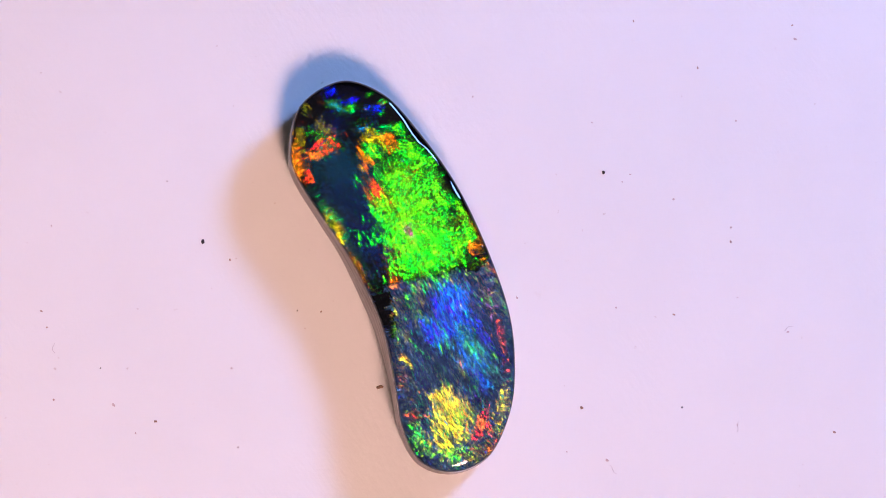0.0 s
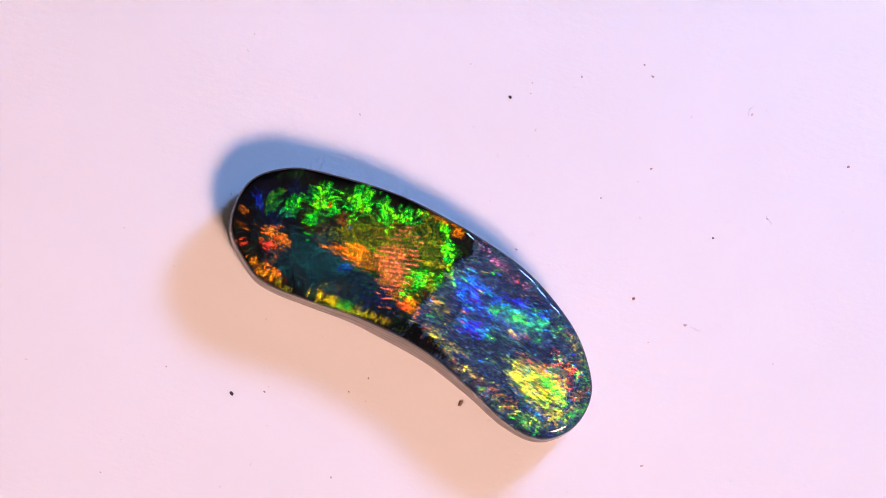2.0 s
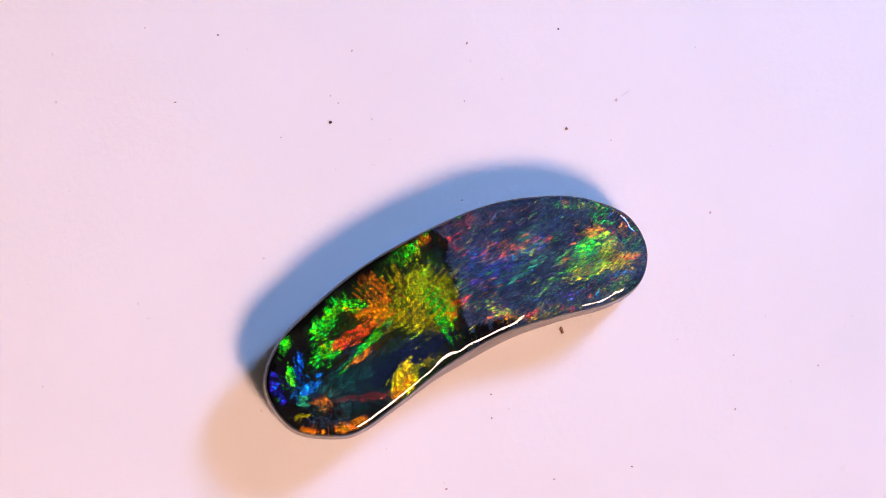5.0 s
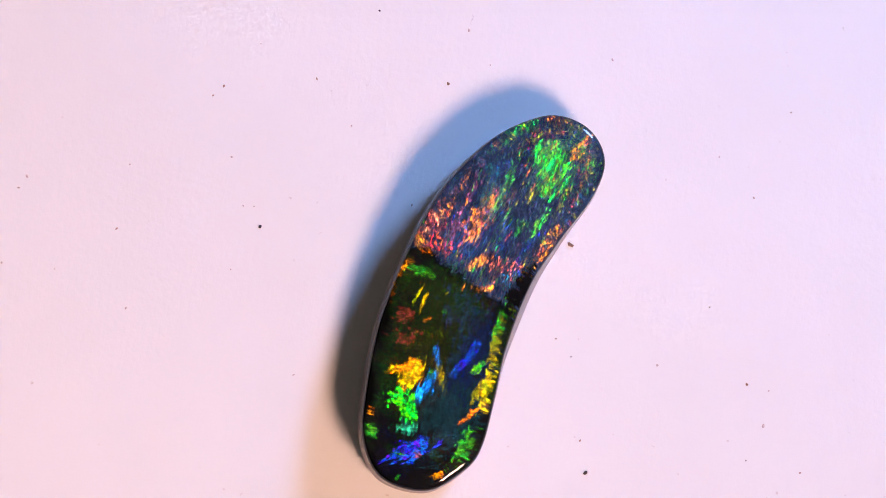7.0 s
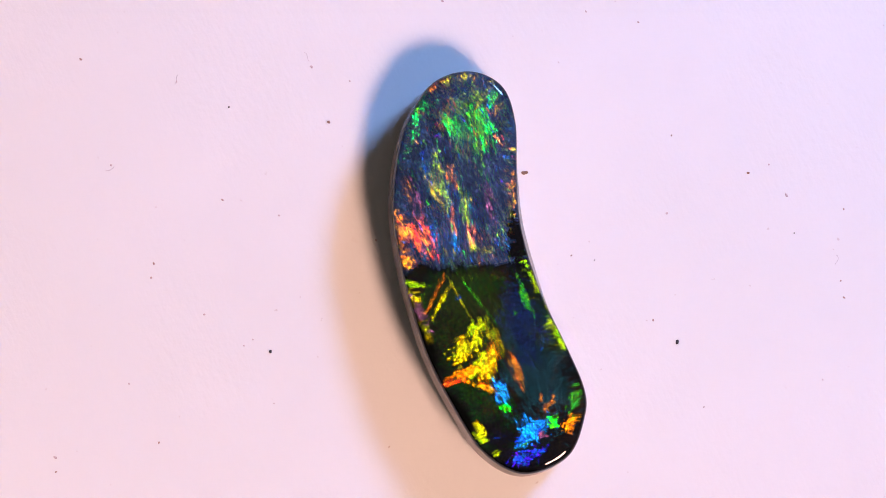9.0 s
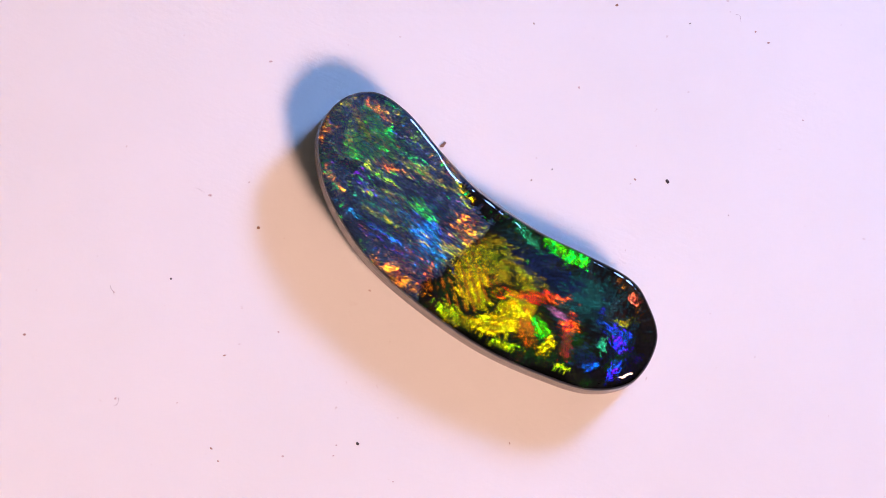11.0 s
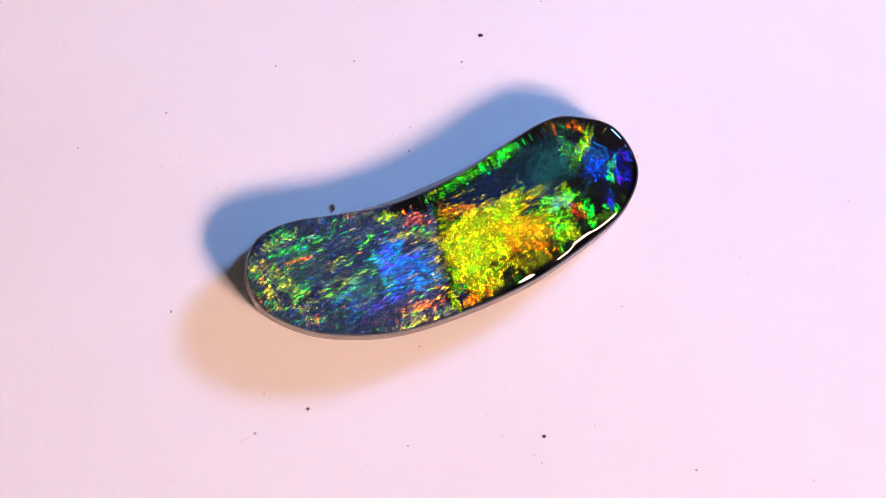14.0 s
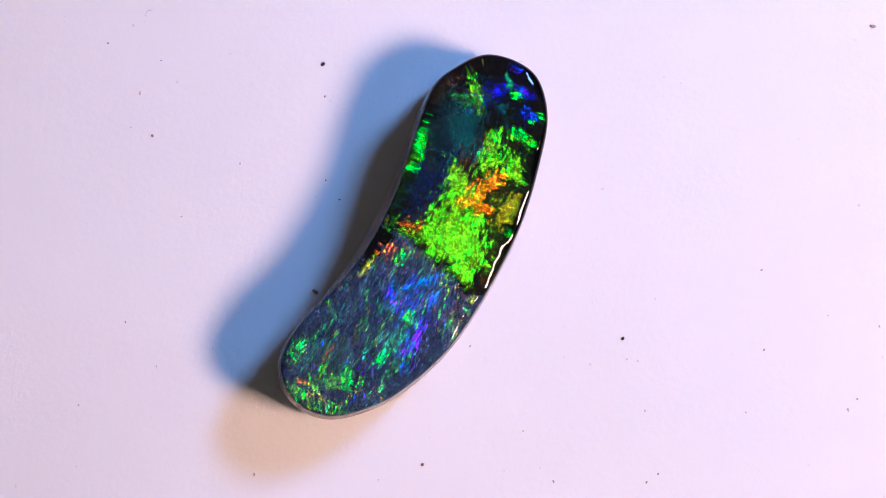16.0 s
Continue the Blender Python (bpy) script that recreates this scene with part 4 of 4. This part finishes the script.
    body *= 1 - 0.8 * dark
    ones = np.ones((len(x), 1))
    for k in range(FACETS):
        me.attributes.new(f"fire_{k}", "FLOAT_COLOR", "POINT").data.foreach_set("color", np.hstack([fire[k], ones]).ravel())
    me.attributes.new("body_tone", "FLOAT_COLOR", "POINT").data.foreach_set("color", np.hstack([body, ones]).ravel())
    me.attributes.new("fibrous", "FLOAT", "POINT").data.foreach_set("value", low)
    me.attributes.new("speckle", "FLOAT", "POINT").data.foreach_set("value", grain)
    face = tagged(new("face", me), "polished domed face with patches of fire")
    face.parent = stone
    # backing
    bm = bmesh.new()
    prof = [(0.40, 0.0), (0.10, 0.10), (-0.06, 0.40), (-0.10, 0.9), (-0.07, 1.8), (0.0, 2.899)]
    bulge = 1 + 2.0 * np.exp(-((rim[:, :1] + 3.3) ** 2 + (rim[:, 1:] + 1.5) ** 2) / 9.0)
    ring_v = []
    for inset_, z in prof:
        q = rim - away / size * (inset_ * np.where(inset_ < 0, bulge, 1.0))
        ring_v.append([bm.verts.new((px * 0.001, py * 0.001, z * 0.001)) for px, py in q])
    for a, b in zip(ring_v, ring_v[1:]):
        for i in range(count):
            j = (i + 1) % count
            bm.faces.new((a[i], a[j], b[j], b[i])).smooth = True
    bm.faces.new(list(reversed(ring_v[0])))
    part("backing", bm, POTCH, stone, "grey-brown layered natural backing")
    return stone


# ---- dirt ----
DIRT_LARGE = ((-10.74, 1.44), (7.14, 4.56))
DIRT_RUST = ((-12.81, -6.54), (10.25, -1.79), (6.11, -5.95), (2.94, 22.15))
DIRT_SMALL = ((-12.33, 4.13), (-15.24, -4.18), (-9.16, -7.69), (-6.54, -1.63), (-5.49, -1.68), (10.60, -5.93), (-5.29, -16.38))
DIRT_PALE = ((-17.44, 2.13), (-17.30, -5.58), (-14.66, -5.81), (-13.68, -7.06), (-17.62, -2.38), (7.97, 4.15), (10.28, 3.37), (12.83, 1.47), (7.67, -1.49), (13.12, -1.03), (15.68, 11.23), (1.29, 7.96), (3.24, -1.04), (17.42, -7.04), (5.44, -7.91), (15.37, -2.57), (-9.53, 0.63), (-9.45, -4.19), (13.07, -6.71), (12.85, 2.11), (8.33, 4.48), (6.62, 6.81), (11.39, 9.28), (15.81, 10.60), (13.74, 14.03), (8.52, 11.38), (11.94, 12.50), (7.24, -8.28), (-6.95, -12.51), (-4.55, -12.63), (1.90, -12.10), (-17.86, -1.66), (13.10, 6.91))


def speck_mesh(seed, size, material):
    """A crumb of dirt, uneven and flattened, resting on z = 0."""
    rnd = random.Random(seed)
    bm = bmesh.new()
    bmesh.ops.create_icosphere(bm, subdivisions=2, radius=size)
    sx, sy = rnd.uniform(0.7, 1.5), rnd.uniform(0.6, 1.0)
    for v in bm.verts:
        w = 1 + 0.7 * noise.noise(v.co / size * 1.1 + Vector((seed * 7.1, 0, 0)))
        v.co = Vector((v.co.x * sx * w, v.co.y * sy * w, v.co.z * 0.55 * w))
    low = min(v.co.z for v in bm.verts)
    for v in bm.verts:
        v.co.z -= low + size * 0.05
    me = bpy.data.meshes.new("dust_speck")
    bm.to_mesh(me)
    bm.free()
    me.materials.append(material)
    return me


def build_dirt():
    """Crumbs on the card, each with its place in the turntable's space."""
    made = []
    rnd = random.Random(5)
    kinds = ((DIRT_LARGE, 0.070e-3, (0,)), (DIRT_RUST, 0.070e-3, (1, 2)), (DIRT_SMALL, 0.040e-3, (1, 0)), (DIRT_PALE, 0.048e-3, (3, 2, 3)))
    words = ("dark", "brown", "pale rust-coloured", "faint pinkish")
    for g, (spots, size, tones) in enumerate(kinds):
        for i, (x, y) in enumerate(spots):
            tone = tones[i % len(tones)]
            ob = new("dust_speck", speck_mesh(100 * g + i, size * rnd.uniform(0.8, 1.25), DIRT[tone]))
            big = ("larger", "flat", "small", "tiny")[g]
            tagged(ob, f"{big} {words[tone]} crumb of dirt on the white card", "dust speck", "specks on the card")
            made.append((ob, pose(x * 1e-3, y * 1e-3, 0, 0, 0, rnd.uniform(0, 360))))
    ob = new("dust_speck", speck_mesh(77, 0.115e-3, DIRT[1]))
    tagged(ob, "brown crumb of dirt on the card beside the opal", "dust speck", "specks on the card")
    made.append((ob, pose(-2.90e-3, -5.03e-3, 0, 0, 0, 20)))
    return made


# ---- the two lamps on their stands ----
def build_lamp(label, glow, glow_label, pole_height, size):
    """A table lamp: foot and pole stand at the origin, the head is set on the pole."""
    lamp_ = tagged(new("table_lamp"), label, "lamp")
    part("foot", lathe([(0, -0.034), (0.032, -0.034), (0.034, -0.032), (0.034, -0.027), (0.030, -0.024), (0, -0.024)], 48), SHELL, lamp_)
    part("pole", lathe([(0, -0.0241), (0.003, -0.0241), (0.003, pole_height), (0.002, pole_height + 0.001), (0, pole_height + 0.001)], 16), SHELL, lamp_)
    head = part("head", lathe([(0, 0.0045), (0.026, 0.0035), (0.0265, -0.055), (0.0275, -0.055), (0.0285, -0.004), (0.027, 0.006), (0.021, 0.030), (0.019, 0.052), (0.016, 0.055), (0, 0.055)], 48), SHELL, lamp_, "dark metal lamp head")
    part("front_glass", lathe([(0, 0.0), (0.0255, 0.0), (0.0255, 0.001), (0, 0.001)], 48), glow, head, glow_label)
    for ob in (head, *head.children):
        ob.data.transform(Matrix.Diagonal((size, size, size, 1)))
    return lamp_, head


def lamp_poses(az, el, dist, aim_x, aim_y):
    """The stand's pose on the table, and the head's in the stand's space."""
    place = aim(az, el, dist)
    stand = pose(place.x * 1.12, place.y * 1.12, 0, 0, 0, az)
    return stand, stand.inverted() @ look(place, (aim_x, aim_y, 0))


LINT_SPOTS = ((13.1, -6.8, 70), (15.4, -2.4, 20), (-17.3, -3.3, 100), (7.5, -8.7, 150))


def build_lint():
    """Short bent fibres that lie on the card."""
    made = []
    for i, (x, y, turn) in enumerate(LINT_SPOTS):
        cu = bpy.data.curves.new("lint_fibre", "CURVE")
        cu.dimensions, cu.bevel_depth, cu.bevel_resolution = "3D", 0.011e-3, 1
        sp = cu.splines.new("POLY")
        sp.points.add(8)
        for k in range(9):
            u = (k - 4) / 4
            sp.points[k].co = (0.22e-3 * u, 0.05e-3 * math.sin(2.2 * u + i) * (1 + 0.3 * i % 2), 0.011e-3, 1)
        cu.materials.append(LINT)
        ob = tagged(new("lint_fibre", cu), "short grey bent fibre of lint on the white card", "lint", "lint on the card")
        made.append((ob, pose(x * 1e-3, y * 1e-3, 0, 0, 0, turn)))
    return made


turntable = build_turntable()
opal = build_stone()
dirt = build_dirt() + build_lint()
warm_lamp, warm_head = build_lamp("dark metal table lamp with a warm glowing round front", WARM_GLOW, "glowing warm front glass", 0.345, 1.55)
cool_lamp, cool_head = build_lamp("dark metal table lamp with a cool blue-white glowing front", COOL_GLOW, "glowing cool front glass", 0.11, 0.667)
cool_lamp.matrix_basis, cool_head.matrix_basis = lamp_poses(*COOL_ROW)


def motions():
    times = [0.25 * i for i in range(65)]
    spin = [(t, pose(0, 0, 0, 0, 0, turn_at(t))) for t in times]
    walk(turntable, spin)
    walk(opal, spin)
    for ob, place in dirt:
        walk(ob, [(t, m @ place) for t, m in spin])
    moved = [(t, *lamp_poses(*row)) for t, *row in WARM_ROWS]
    walk(warm_lamp, [(t, stand) for t, stand, head in moved])
    walk(warm_head, [(t, head) for t, stand, head in moved])


motions()
